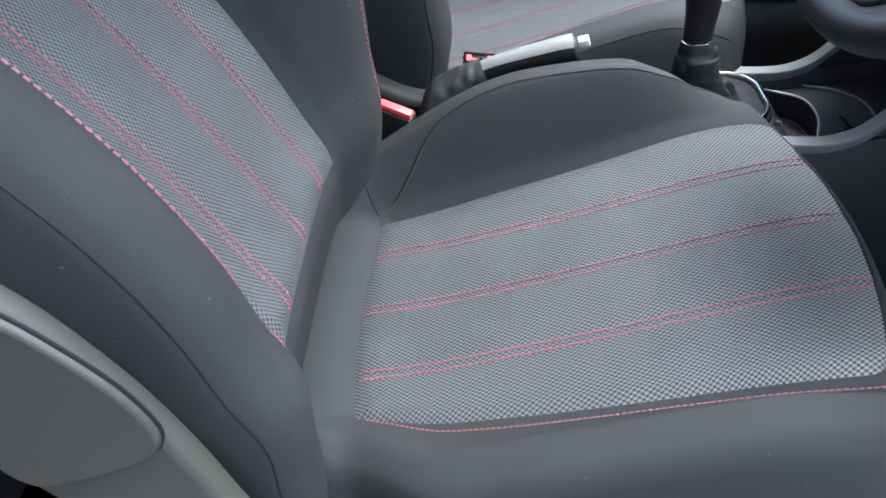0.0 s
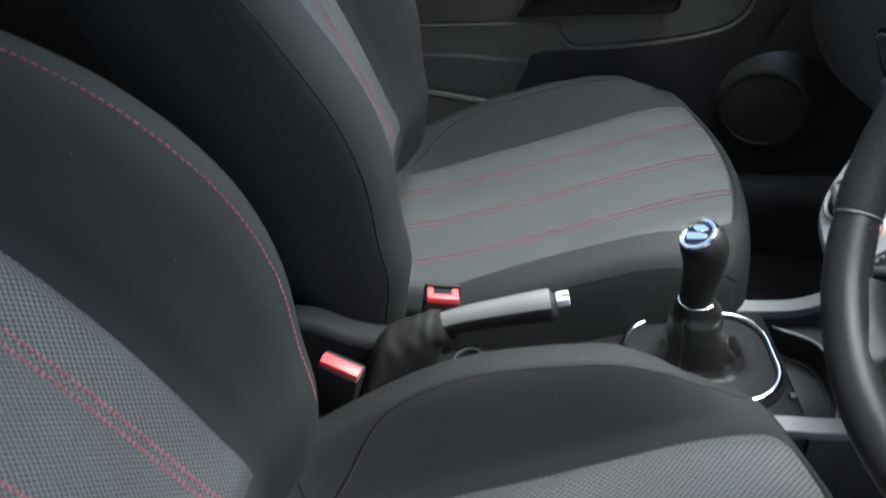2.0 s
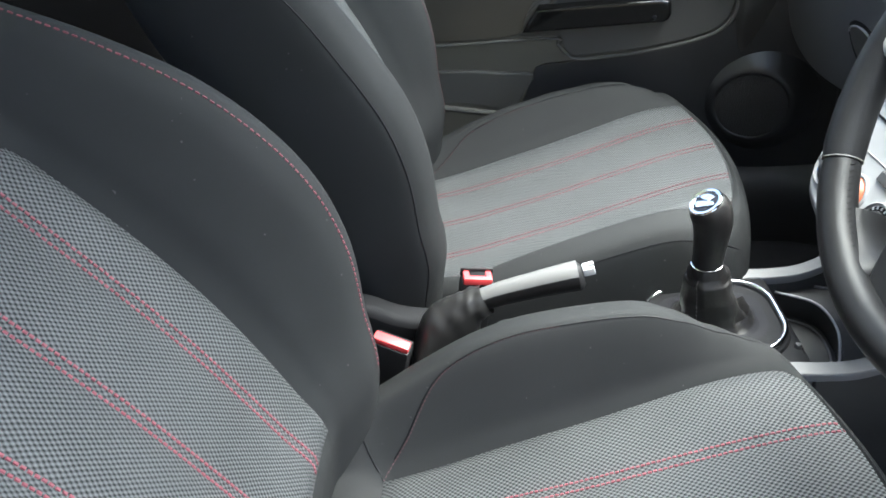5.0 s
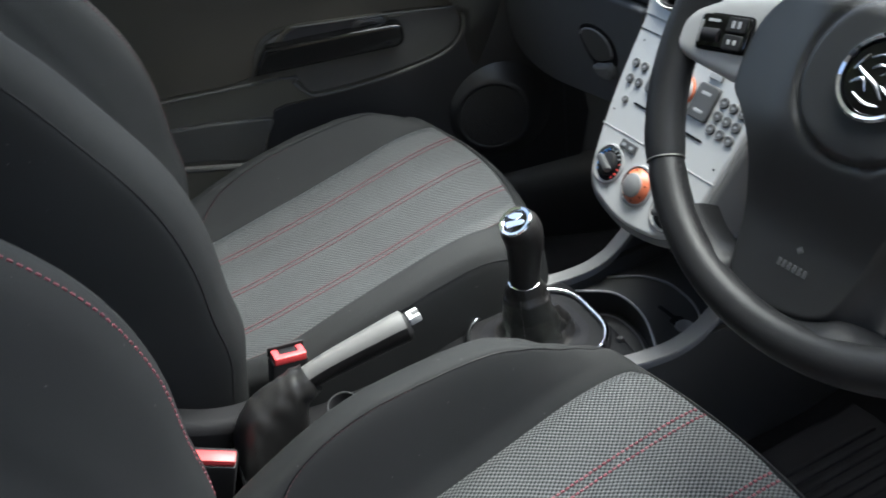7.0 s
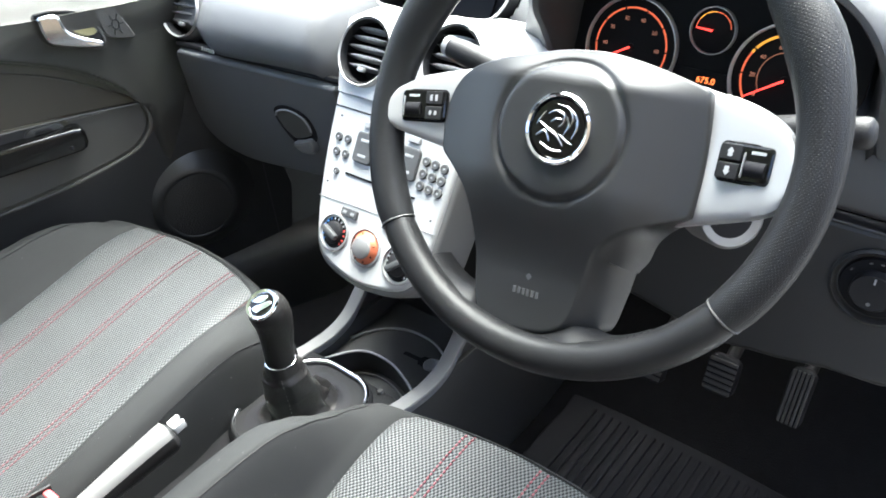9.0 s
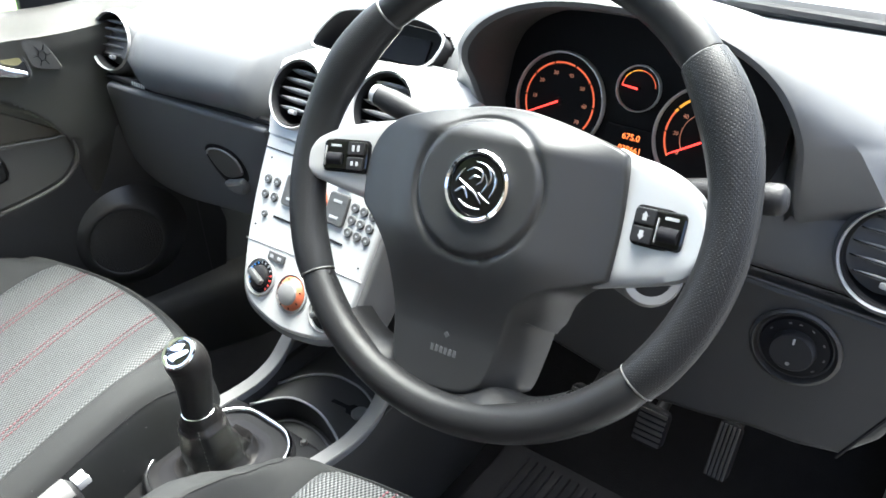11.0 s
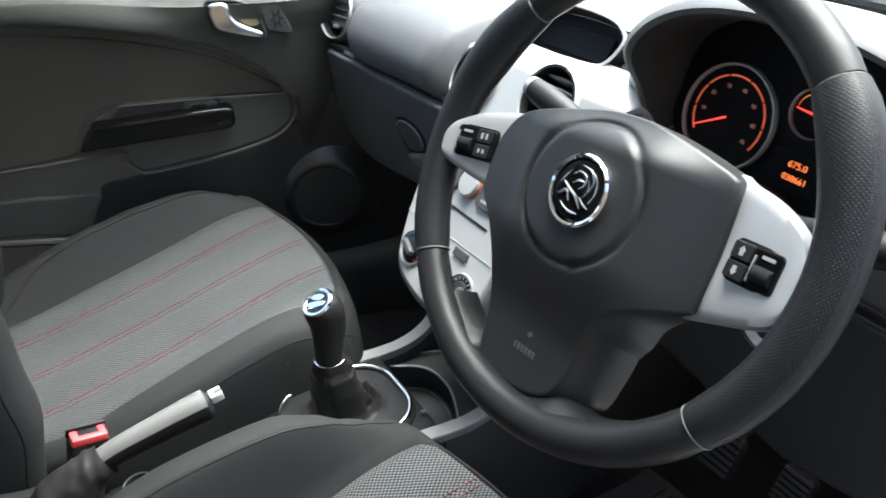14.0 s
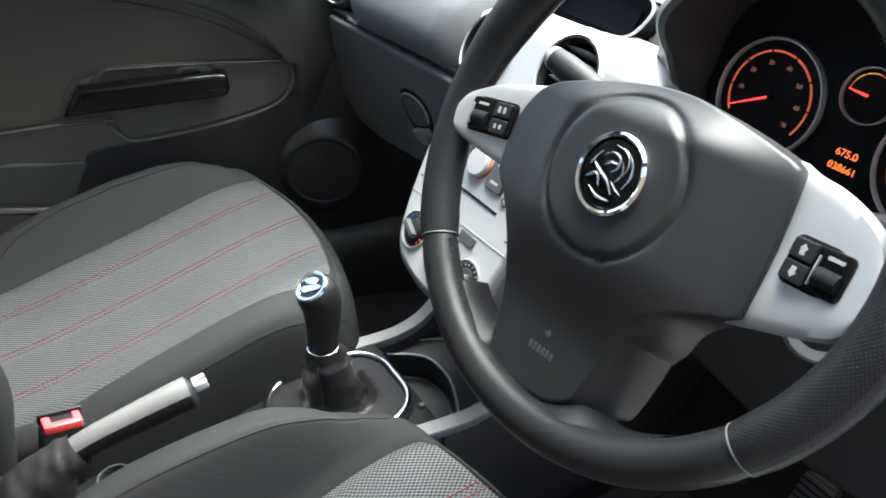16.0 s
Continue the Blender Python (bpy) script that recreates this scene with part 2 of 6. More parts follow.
def link_mesh(name, me, mat, parent=None, label=""):
    me.materials.append(mat)
    me.polygons.foreach_set("use_smooth", [True] * len(me.polygons))
    me.set_sharp_from_angle(angle=radians(42))
    for p in me.polygons:
        if len(p.vertices) > 6:
            p.use_smooth = False
    ob = new(name, me)
    if parent is not None:
        root = parent if parent.parent is None else (parent.parent if parent.parent.parent is None else parent.parent.parent)
        me.transform(Matrix.Translation(-Vector(root.location)))
        ob.parent = parent
    if label:
        ob["label"] = label
    return ob


def part(name, bm, mat, parent, label=""):
    bmesh.ops.recalc_face_normals(bm, faces=bm.faces)
    me = bpy.data.meshes.new(name)
    bm.to_mesh(me)
    bm.free()
    return link_mesh(name, me, mat, parent, label)


def sheet(pts, uvs=None, wrap_u=False, wrap_v=False, bm=None):
    """A bmesh of quads from rows of points, with an optional UV layer in metres."""
    bm = bm or bmesh.new()
    lay = (bm.loops.layers.uv.get("UVMap") or bm.loops.layers.uv.new("UVMap")) if uvs is not None else None
    vs = [[bm.verts.new(p) for p in row] for row in pts]
    nu, nv = len(vs), len(vs[0])
    for i in range(nu if wrap_u else nu - 1):
        for j in range(nv if wrap_v else nv - 1):
            ids = [(i, j), ((i + 1) % nu, j), ((i + 1) % nu, (j + 1) % nv), (i, (j + 1) % nv)]
            try:
                f = bm.faces.new([vs[a][b] for a, b in ids])
            except ValueError:
                continue
            if lay:
                for loop, (a, b) in zip(f.loops, ids):
                    loop[lay].uv = uvs[a][b]
    return bm


def spline(points, n, closed=False):
    """n points a span on a Catmull-Rom curve."""
    p = np.array(points, float)
    if closed:
        q = np.vstack([p[-1], p, p[0], p[1]])
    else:
        q = np.vstack([2 * p[0] - p[1], p, 2 * p[-1] - p[-2]])
    out = []
    for i in range(len(q) - 3):
        a, b, c, d = q[i:i + 4]
        for t in np.linspace(0, 1, n, endpoint=False):
            out.append(0.5 * (2 * b + (c - a) * t + (2 * a - 5 * b + 4 * c - d) * t * t + (3 * b - a - 3 * c + d) * t ** 3))
    if not closed:
        out.append(p[-1])
    return np.array(out)


def tube(path, radius, segs=12, closed=False, caps=True, squash=None, bm=None, uv=False):
    """A pipe along a path; radius a number or one a point. squash: (axis vector, factor) flattens the section."""
    path = [Vector(p) for p in path]
    n = len(path)
    radii = [radius] * n if isinstance(radius, (int, float)) else list(radius)
    rows, uvs, run = [], [], 0.0
    ref = Vector((0, 0, 1))
    side = None
    for i, p in enumerate(path):
        a = path[(i - 1) % n] if closed or i > 0 else p
        b = path[(i + 1) % n] if closed or i < n - 1 else p
        d = (b - a).normalized()
        if side is None:
            side = d.cross(ref)
            if side.length < 0.05:
                side = d.cross(Vector((1, 0, 0)))
        side = (side - d * side.dot(d)).normalized()
        top = side.cross(d)
        row = []
        for j in range(segs):
            ang = 2 * math.pi * j / segs
            off = side * math.cos(ang) + top * math.sin(ang)
            if squash:
                ax = Vector(squash[0])
                off = off - ax * off.dot(ax) * (1 - squash[1])
            row.append(p + off * radii[i])
        if i:
            run += (p - path[i - 1]).length
        rows.append(row)
        uvs.append([(run, j * 2 * math.pi * max(radii) / segs) for j in range(segs)])
    bm = sheet(rows, uvs if uv else None, wrap_u=closed, wrap_v=True, bm=bm)
    if caps and not closed:
        bm.verts.ensure_lookup_table()
        k = len(bm.verts) - n * segs
        bm.faces.new([bm.verts[k + j] for j in range(segs)])
        bm.faces.new([bm.verts[k + (n - 1) * segs + j] for j in range(segs)])
    return bm


def lathe(profile, m=None, segs=32, bm=None):
    """Turns (radius, height) pairs round the z axis of m."""
    m = m or Matrix()
    rows = []
    for r, h in profile:
        rows.append([m @ Vector((r * math.cos(2 * math.pi * j / segs), r * math.sin(2 * math.pi * j / segs), h)) for j in range(segs)])
    bm = sheet(rows, wrap_v=True, bm=bm)
    bmesh.ops.remove_doubles(bm, verts=bm.verts, dist=1e-6)
    return bm


def prism(outline, depth, bevel, m=None, bm=None, steps=2):
    """A plate from a 2D outline (x, y) in m's plane, from z = 0 to depth, its upper edge rounded."""
    m = m or Matrix()
    p = np.array(outline, float)
    area = 0.5 * sum(p[i][0] * p[(i + 1) % len(p)][1] - p[(i + 1) % len(p)][0] * p[i][1] for i in range(len(p)))
    if area < 0:
        p = p[::-1]
    t = np.roll(p, -1, 0) - p
    t /= np.linalg.norm(t, axis=1)[:, None] + 1e-9
    e = np.stack([-t[:, 1], t[:, 0]], 1)
    f = np.roll(e, 1, 0)
    nrm = (e + f) / np.maximum(0.45, 1 + (e * f).sum(1))[:, None]
    rings = [(0, 0.0)]
    for k in range(steps + 1):
        a = math.pi / 2 * k / steps
        rings.append((bevel * (1 - math.cos(a)), depth - bevel + bevel * math.sin(a)))
    rows = [[m @ Vector((*(q + w * inset), h)) for q, w in zip(p, nrm)] for inset, h in rings]
    bm2 = sheet(rows, wrap_v=True, bm=bm)
    bm2.verts.ensure_lookup_table()
    k = len(bm2.verts) - len(p)
    bm2.faces.new([bm2.verts[k + j] for j in range(len(p))])
    s = len(bm2.verts) - len(p) * len(rings)
    bm2.faces.new([bm2.verts[s + j] for j in range(len(p) - 1, -1, -1)])
    return bm2


def block(size, m=None, bevel=0.003, bm=None):
    """A box with rounded edges, centred on m."""
    own = bmesh.new()
    bmesh.ops.create_cube(own, size=1.0)
    bmesh.ops.scale(own, vec=size, verts=own.verts)
    bmesh.ops.bevel(own, geom=own.edges[:], offset=bevel, segments=2, affect="EDGES", profile=0.6)
    bmesh.ops.transform(own, matrix=m or Matrix(), verts=own.verts)
    if bm is None:
        return own
    me = bpy.data.meshes.new("tmp")
    own.to_mesh(me)
    own.free()
    bm.from_mesh(me)
    bpy.data.meshes.remove(me)
    return bm


def plane_frame(origin, u, v):
    """A matrix with x along u, y along v and z along their cross product."""
    u, v = Vector(u).normalized(), Vector(v)
    w = u.cross(v).normalized()
    v = w.cross(u)
    m = Matrix((u, v, w)).transposed().to_4x4()
    m.translation = origin
    return m


def round_rect(w, h, r, n=4):
    out = []
    for cx, cy, a0 in ((w - r, h - r, 0), (-w + r, h - r, 90), (-w + r, -h + r, 180), (w - r, -h + r, 270)):
        for k in range(n + 1):
            a = radians(a0 + 90 * k / n)
            out.append((cx + r * math.cos(a), cy + r * math.sin(a)))
    return out


def circle(r, n=24, cx=0.0, cy=0.0):
    return [(cx + r * math.cos(2 * math.pi * k / n), cy + r * math.sin(2 * math.pi * k / n)) for k in range(n)]


def words(text, size, m, mat, parent, name="lettering"):
    cu = bpy.data.curves.new(name, "FONT")
    cu.body, cu.size, cu.align_x, cu.align_y, cu.extrude = text, size, "CENTER", "CENTER", 0.0002
    tmp = new("tmp_text", cu)
    me = bpy.data.meshes.new_from_object(tmp.evaluated_get(bpy.context.evaluated_depsgraph_get()))
    bpy.data.objects.remove(tmp)
    me.transform(m)
    return link_mesh(name, me, mat, parent)


def smooth_key(table, x):
    """Smooth interpolation of a sorted table of (x, value)."""
    if x <= table[0][0]:
        return table[0][1]
    for (a, va), (b, vb) in zip(table, table[1:]):
        if x <= b:
            t = (x - a) / (b - a)
            t = t * t * (3 - 2 * t)
            return va + (vb - va) * t
    return table[-1][1]


@functools.lru_cache(maxsize=None)
def dense(table):
    return spline(table, 8)


def curve_at(table, x):
    """A smooth curve through a sorted table of (x, value), read at x."""
    q = dense(tuple(table))
    return float(np.interp(x, q[:, 0], q[:, 1]))


# ---- the shell of the car: setting ----
def setting(name, bm, mat, label, category="car body"):
    ob = part(name, bm, mat, None)
    return tagged(ob, label, category, kind="structure")


def slab(x0, x1, y0, y1, z0, z1, bm=None, bevel=0.01):
    return block((x1 - x0, y1 - y0, z1 - z0), Matrix.Translation(((x0 + x1) / 2, (y0 + y1) / 2, (z0 + z1) / 2)), bevel, bm)


gbm = bmesh.new()
bmesh.ops.create_grid(gbm, x_segments=2, y_segments=2, size=600)
bmesh.ops.translate(gbm, vec=(0, 0, -0.26), verts=gbm.verts)
setting("ground", gbm, M_GROUND, "dark grey concrete ground the car stands on", "ground")
lawn = bmesh.new()
bmesh.ops.create_grid(lawn, x_segments=2, y_segments=2, size=60)
bmesh.ops.translate(lawn, vec=(0, 62.2, -0.25), verts=lawn.verts)
setting("lawn", lawn, M_GRASS, "sunlit green lawn beyond the car window", "lawn")

# floor with raised toe board
fl = [[(x, y, z) for y in np.linspace(-0.66, 0.70, 12)] for x, z in ((-1.5, 0.06), (-0.3, 0.06), (0.3, 0.055), (0.78, 0.06), (0.86, 0.075), (0.95, 0.17), (1.04, 0.34), (1.07, 0.60))]
fbm = sheet(fl)
bmesh.ops.solidify(fbm, geom=fbm.faces[:], thickness=0.03)
setting("floor", fbm, M_CARPET, "near-black carpet on the car floor", "carpet")
setting("ceiling", slab(-1.5, 0.36, -0.56, 0.60, 1.24, 1.28, bevel=0.015), M_ROOF, "light grey cloth headliner under the roof", "headliner")
setting("roof", slab(-1.52, 0.38, -0.60, 0.64, 1.283, 1.30, bevel=0.008), M_BODY, "silver painted steel car roof", "roof")
setting("wall_rear", slab(-1.56, -1.50, -0.70, 0.74, -0.05, 0.95), M_CLOTH, "dark panel closing the rear of the cabin", "panel")
setting("sill_right", slab(-0.40, 0.80, -0.74, -0.665, -0.05, 0.11, bevel=0.02), M_BODY, "silver painted door sill under the open doorway", "sill")
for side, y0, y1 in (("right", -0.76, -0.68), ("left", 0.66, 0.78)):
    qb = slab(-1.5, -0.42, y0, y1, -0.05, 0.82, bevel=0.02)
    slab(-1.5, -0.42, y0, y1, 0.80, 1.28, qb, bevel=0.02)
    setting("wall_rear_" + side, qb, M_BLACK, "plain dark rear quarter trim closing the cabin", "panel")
# unseen screen added outside to keep sky light out of the open doorway
setting("wall_light_blocker", slab(-5.5, 0.35, -2.5, -2.3, -0.26, 2.7, bevel=0.02), M_BLOCKER, "unseen brown screen added to block light at the driver's doorway", "wall")
setting("kick_panel_right", slab(0.80, 1.12, -0.74, -0.64, -0.05, 0.74, bevel=0.02), M_DASHLOW, "dark kick panel in the driver footwell", "panel")
kick = [(0.655, 0.560), (0.690, 0.530), (0.712, 0.508), (0.740, 0.494), (0.80, 0.487), (1.12, 0.485)]
rows = [[Vector((x, y, z)) for z in np.linspace(-0.05, 0.64, 8)] for x, y in spline(kick, 4)]
kbm = sheet(rows)
bmesh.ops.solidify(kbm, geom=kbm.faces[:], thickness=0.03)
setting("kick_panel_left", kbm, M_DASHLOW, "dark curved kick panel in the passenger footwell", "panel")
rows = []
for x, y in spline([(-0.40, 0.500), (0.30, 0.500), (0.58, 0.498), (0.67, 0.484), (0.73, 0.458), (0.79, 0.430), (0.84, 0.420)], 5):
    rows.append([Vector((x, y + dy, z)) for dy, z in ((0.055, 0.222), (0.030, 0.216), (0.010, 0.208), (-0.002, 0.196), (-0.008, 0.178), (-0.010, 0.150), (-0.012, 0.07))])
sbm = sheet(rows)
bmesh.ops.solidify(sbm, geom=sbm.faces[:], thickness=0.004)
setting("sill_trim", sbm, M_DASHLOW, "dark moulded plastic sill trim under the passenger door", "sill trim")
setting("sill_left", slab(-0.40, 0.80, 0.50, 0.66, -0.04, 0.125, bevel=0.03), M_CARPET, "dark carpeted sill under the passenger door", "sill")
setting("bulkhead", slab(1.08, 1.14, -0.74, 0.70, -0.05, 0.755, bevel=0.01), M_CARPET, "dark bulkhead behind the dashboard", "bulkhead")
setting("bonnet", slab(1.14, 2.0, -0.72, 0.72, 0.52, 0.62, bevel=0.05), M_BODY, "silver painted bonnet in front of the windscreen", "bonnet")
for side, yb, yt in (("right", -0.64, -0.56), ("left", 0.62, 0.56)):
    ap = tube([(1.02, yb, 0.73), (0.72, (yb + yt) / 2 * 1.02, 1.0), (0.38, yt, 1.25)], [0.035, 0.036, 0.04], 14)
    setting("pillar_" + side, ap, M_DOOR, "grey plastic covered windscreen pillar", "pillar")
setting("trim_roof_front", tube([(0.37, -0.56, 1.26), (0.39, 0, 1.265), (0.37, 0.60, 1.26)], 0.03, 10), M_ROOF, "light grey edge of the headliner above the windscreen", "trim")
ws = [[Vector((1.045, y, 0.752)).lerp(Vector((0.385, y * 0.9, 1.255)), t) + Vector((0.03, 0, 0.05)) * math.sin(math.pi * t) for t in np.linspace(0, 1, 9)] for y in np.linspace(-0.62, 0.60, 9)]
wbm = sheet(ws)
bmesh.ops.solidify(wbm, geom=wbm.faces[:], thickness=0.004)
w1 = setting("window_1", wbm, M_GLASS, "clear glass windscreen above the dashboard", "windscreen")
w1.visible_shadow = False
seal = tube([(1.043, -0.64, 0.757), (1.05, -0.3, 0.762), (1.05, 0.3, 0.762), (1.043, 0.62, 0.757)], 0.008, 8)
setting("trim_windscreen", seal, M_RUBBER, "black rubber seal along the windscreen base", "seal")

# passenger door, in its own plane: u along the sill, v up, d into the cabin
DO, DU, DN = Vector((0, 0.6825, 0)), Vector((0.970, -0.2425, 0)), Vector((-0.2425, -0.970, 0))


def on_door(u, v, d=0.0):
    return DO + DU * u + Vector((0, 0, v)) + DN * d


DOOR = plane_frame(DO, DU, (0, 0, 1))  # its z axis points outwards or inwards by the cross product
if (DOOR.to_3x3() @ Vector((0, 0, 1))).dot(DN) < 0:
    DOOR = plane_frame(DO, -DU, (0, 0, 1))
    DSGN = -1
else:
    DSGN = 1


def door_prism(outline, depth, bevel, lift=0.0, n=4, steps=2):
    pts = spline(outline, n, True) if n > 1 else outline
    return prism([(DSGN * a, b) for a, b in pts], depth, bevel, DOOR @ Matrix.Translation((0, 0, lift)), steps=steps)


door = thing("door_1", on_door(0.3, 0.08), "closed passenger door with dark grey moulded trim", "car door", kind="structure")
LEDGE = [(-0.62, 0.748), (-0.30, 0.747), (-0.08, 0.742), (0.09, 0.731), (0.184, 0.720), (0.259, 0.709), (0.331, 0.694), (0.400, 0.675), (0.469, 0.649), (0.529, 0.620), (0.576, 0.584), (0.602, 0.545)]


def ledge_lift(u, v):
    """The panel stands proud above the cloth trim and round its front end."""
    low = curve_at(LEDGE, min(u, 0.602))
    v = v + 0.043 * smooth_key([(0.686, 0.0), (0.725, 1.0)], v) * smooth_key([(0.22, 1.0), (0.50, 0.0)], u)
    slope = 1 - 0.85 * smooth_key([(low + 0.010, 0.0), (low + 0.075, 1.0)], v) * smooth_key([(0.36, 1.0), (0.50, 0.0)], u)
    proud = smooth_key([(0.36, 0.034), (0.50, 0.020)], u)
    above = smooth_key([(low - 0.002, 0.0), (low + 0.009, 1.0)], v)
    beyond = smooth_key([(0.598, 0.0), (0.622, 1.0)], u)
    return proud * slope * (above + beyond - above * beyond) * smooth_key([(0.36, 0.0), (0.60, 1.0)], v)


us = np.concatenate([np.linspace(-0.62, 0.04, 16), np.linspace(0.06, 0.56, 84), np.linspace(0.5625, 0.64, 32), np.linspace(0.65, 0.80, 11)])
vs = np.concatenate([np.linspace(0.06, 0.38, 9), np.linspace(0.40, 0.655, 60), np.linspace(0.6575, 0.714, 50), [0.717, 0.725, 0.737, 0.744, 0.742, 0.73]])
ds = [smooth_key([(0.06, -0.01), (0.30, 0.0), (0.66, 0.0), (0.70, 0.006)], v) for v in vs[:-6]] + [0.004 - 0.004, -0.006, -0.024, -0.036, -0.05, -0.06]
rows = [[on_door(u, v - 0.010 * smooth_key([(0.45, 0), (0.7, 1)], u) + 0.043 * smooth_key([(0.686, 0.0), (0.725, 1.0)], v) * smooth_key([(0.22, 1.0), (0.50, 0.0)], u), d - 0.02 * smooth_key([(0.6, 0), (0.72, 1)], u) + ledge_lift(u, v)) for v, d in zip(vs, ds)] for u in us]
dbm = sheet(rows)
bmesh.ops.solidify(dbm, geom=dbm.faces[:], thickness=0.02)
part("door_panel", dbm, M_DOOR, door)
cloth = [(-0.60, 0.72), (-0.30, 0.728), (-0.10, 0.726), (0.065, 0.716), (0.232, 0.699), (0.385, 0.664), (0.493, 0.624), (0.564, 0.580), (0.596, 0.553), (0.53, 0.5585), (0.40, 0.568), (0.30, 0.568), (0.262, 0.535), (0.24, 0.497), (0.08, 0.493), (-0.30, 0.497), (-0.60, 0.505)]
part("upper_trim", door_prism(cloth, 0.006, 0.003, 0.001), M_DOORCLOTH, door, "dark cloth-covered upper door trim")
pod = [(0.245, 0.497), (0.305, 0.492), (0.326, 0.462), (0.351, 0.450), (0.466, 0.458), (0.560, 0.476), (0.594, 0.498), (0.606, 0.525), (0.600, 0.549), (0.49, 0.558), (0.33, 0.566), (0.27, 0.54)]
part("door_pocket", door_prism(pod, 0.006, 0.004, 0.001), M_DOOR, door)
pocket = [(0.268, 0.434), (0.31, 0.441), (0.353, 0.4435), (0.466, 0.4515), (0.560, 0.4695), (0.600, 0.492), (0.622, 0.520), (0.66, 0.535), (0.78, 0.53), (0.78, 0.09), (0.20, 0.09), (0.205, 0.30), (0.228, 0.352), (0.247, 0.388)]
part("lower_pocket", door_prism(pocket, 0.004, 0.002, 0.0005, n=2), M_PODPLASTIC, door, "near-black lower door moulding")
lip = [on_door(u, v, 0.012) for u, v in spline([(-0.30, 0.494), (0.08, 0.490), (0.30, 0.490), (0.312, 0.478), (0.326, 0.460), (0.353, 0.448), (0.466, 0.456), (0.560, 0.474), (0.596, 0.497), (0.607, 0.525), (0.601, 0.551)], 5)]
part("pocket_lip", tube(lip, 0.0032, 8), M_DOOR, door)
seam = [on_door(u, v, 0.0115) for u, v in spline([(0.600, 0.551), (0.49, 0.5605), (0.33, 0.570)], 5)]
part("trim_seam", tube(seam, 0.0016, 6), M_DOOR, door)
low = [(-0.60, 0.45), (0.07, 0.439), (0.20, 0.430), (0.262, 0.422), (0.245, 0.390), (0.228, 0.362), (0.20, 0.352), (0.05, 0.376), (-0.60, 0.40)]
part("lower_trim", door_prism(low, 0.008, 0.004, 0.001, n=3), M_DOOR, door)
part("bin_lip", tube([on_door(u, v, 0.016) for u, v in ((-0.4, 0.385), (0.058, 0.372), (0.209, 0.347), (0.30, 0.325))], 0.006, 8), M_DOOR, door)
gloss = [(0.284, 0.550), (0.34, 0.5515), (0.42, 0.5515), (0.490, 0.5505), (0.500, 0.548), (0.5045, 0.542), (0.505, 0.526), (0.501, 0.517), (0.492, 0.513), (0.40, 0.512), (0.33, 0.5115), (0.256, 0.511), (0.268, 0.530)]
arm = part("armrest", door_prism(gloss, 0.032, 0.0055, 0.004, n=1, steps=4), M_GLOSS, door, "glossy black armrest pull")
tray = [(0.296, 0.545), (0.312, 0.562), (0.324, 0.571), (0.340, 0.5735), (0.41, 0.5695), (0.474, 0.565), (0.485, 0.561), (0.492, 0.545)]
part("grab_frame", door_prism(tray, 0.008, 0.003, 0.002, n=1), M_DOORCLOTH, door)
part("grab_recess", door_prism([(0.308, 0.546), (0.320, 0.560), (0.330, 0.5665), (0.342, 0.5685), (0.41, 0.565), (0.470, 0.5605), (0.479, 0.557), (0.484, 0.546)], 0.0028, 0.001, 0.0085, n=1), M_PODPLASTIC, door)
sw = part("window_switch", door_prism([(0.420, 0.546), (0.428, 0.559), (0.436, 0.5625), (0.470, 0.5605), (0.478, 0.556), (0.483, 0.546)], 0.007, 0.003, 0.009, n=1), M_PODPLASTIC, door)
part("switch_rocker", door_prism([(0.438, 0.5535), (0.442, 0.5585), (0.462, 0.5575), (0.466, 0.5525)], 0.003, 0.0012, 0.0155, n=1), M_BLACK, sw)
part("armrest_screw", lathe([(0.0, 0.001), (0.003, 0.0008), (0.0034, 0.0)], plane_frame(on_door(0.478, 0.524, 0.0362), DU * DSGN, (0, 0, 1)), 12), M_RUBBER, arm)
spk = plane_frame(on_door(0.644, 0.346, -0.017), DU * DSGN, (0, 0, 1)) @ pose(0, 0, 0, 0, -8 * DSGN, 0)
part("speaker_pod", lathe([(0.185, -0.052), (0.160, -0.036), (0.135, -0.016), (0.112, 0.004), (0.096, 0.018), (0.082, 0.029), (0.0720, 0.0360), (0.0670, 0.0386), (0.0625, 0.0390), (0.0600, 0.0386), (0.0590, 0.0376)], spk, 64), M_PODPLASTIC, door)
part("speaker_grille", lathe([(0.0595, 0.0378), (0.042, 0.0388), (0.022, 0.0396), (0.0, 0.0398)], spk, 48), M_SPEAKER, door, "round dark speaker mesh")
H7, HL = 0.0065, 0.020   # the handle and tweeter sit on the raised ledge
bez = [(0.493, 0.712), (0.505, 0.7145), (0.522, 0.7135), (0.548, 0.706), (0.564, 0.693), (0.574, 0.674), (0.577, 0.654), (0.570, 0.646), (0.542, 0.654), (0.512, 0.664), (0.499, 0.672), (0.493, 0.690)]
bez = [(a, b + H7) for a, b in bez]
part("handle_recess", door_prism(bez, 0.003, 0.001, HL + 0.0005, n=2), M_BLACK, door)
part("handle_bezel", tube([on_door(u, v, HL + 0.0035) for u, v in spline(bez, 3, True)], 0.0018, 8, closed=True), M_DOOR, door)
part("handle_cup", door_prism([(a, b + H7) for a, b in ((0.530, 0.706), (0.548, 0.702), (0.562, 0.689), (0.570, 0.671), (0.556, 0.668), (0.538, 0.679), (0.530, 0.692))], 0.004, 0.0015, HL + 0.001, n=2), M_OLIVE, door, "olive finger recess behind the handle")
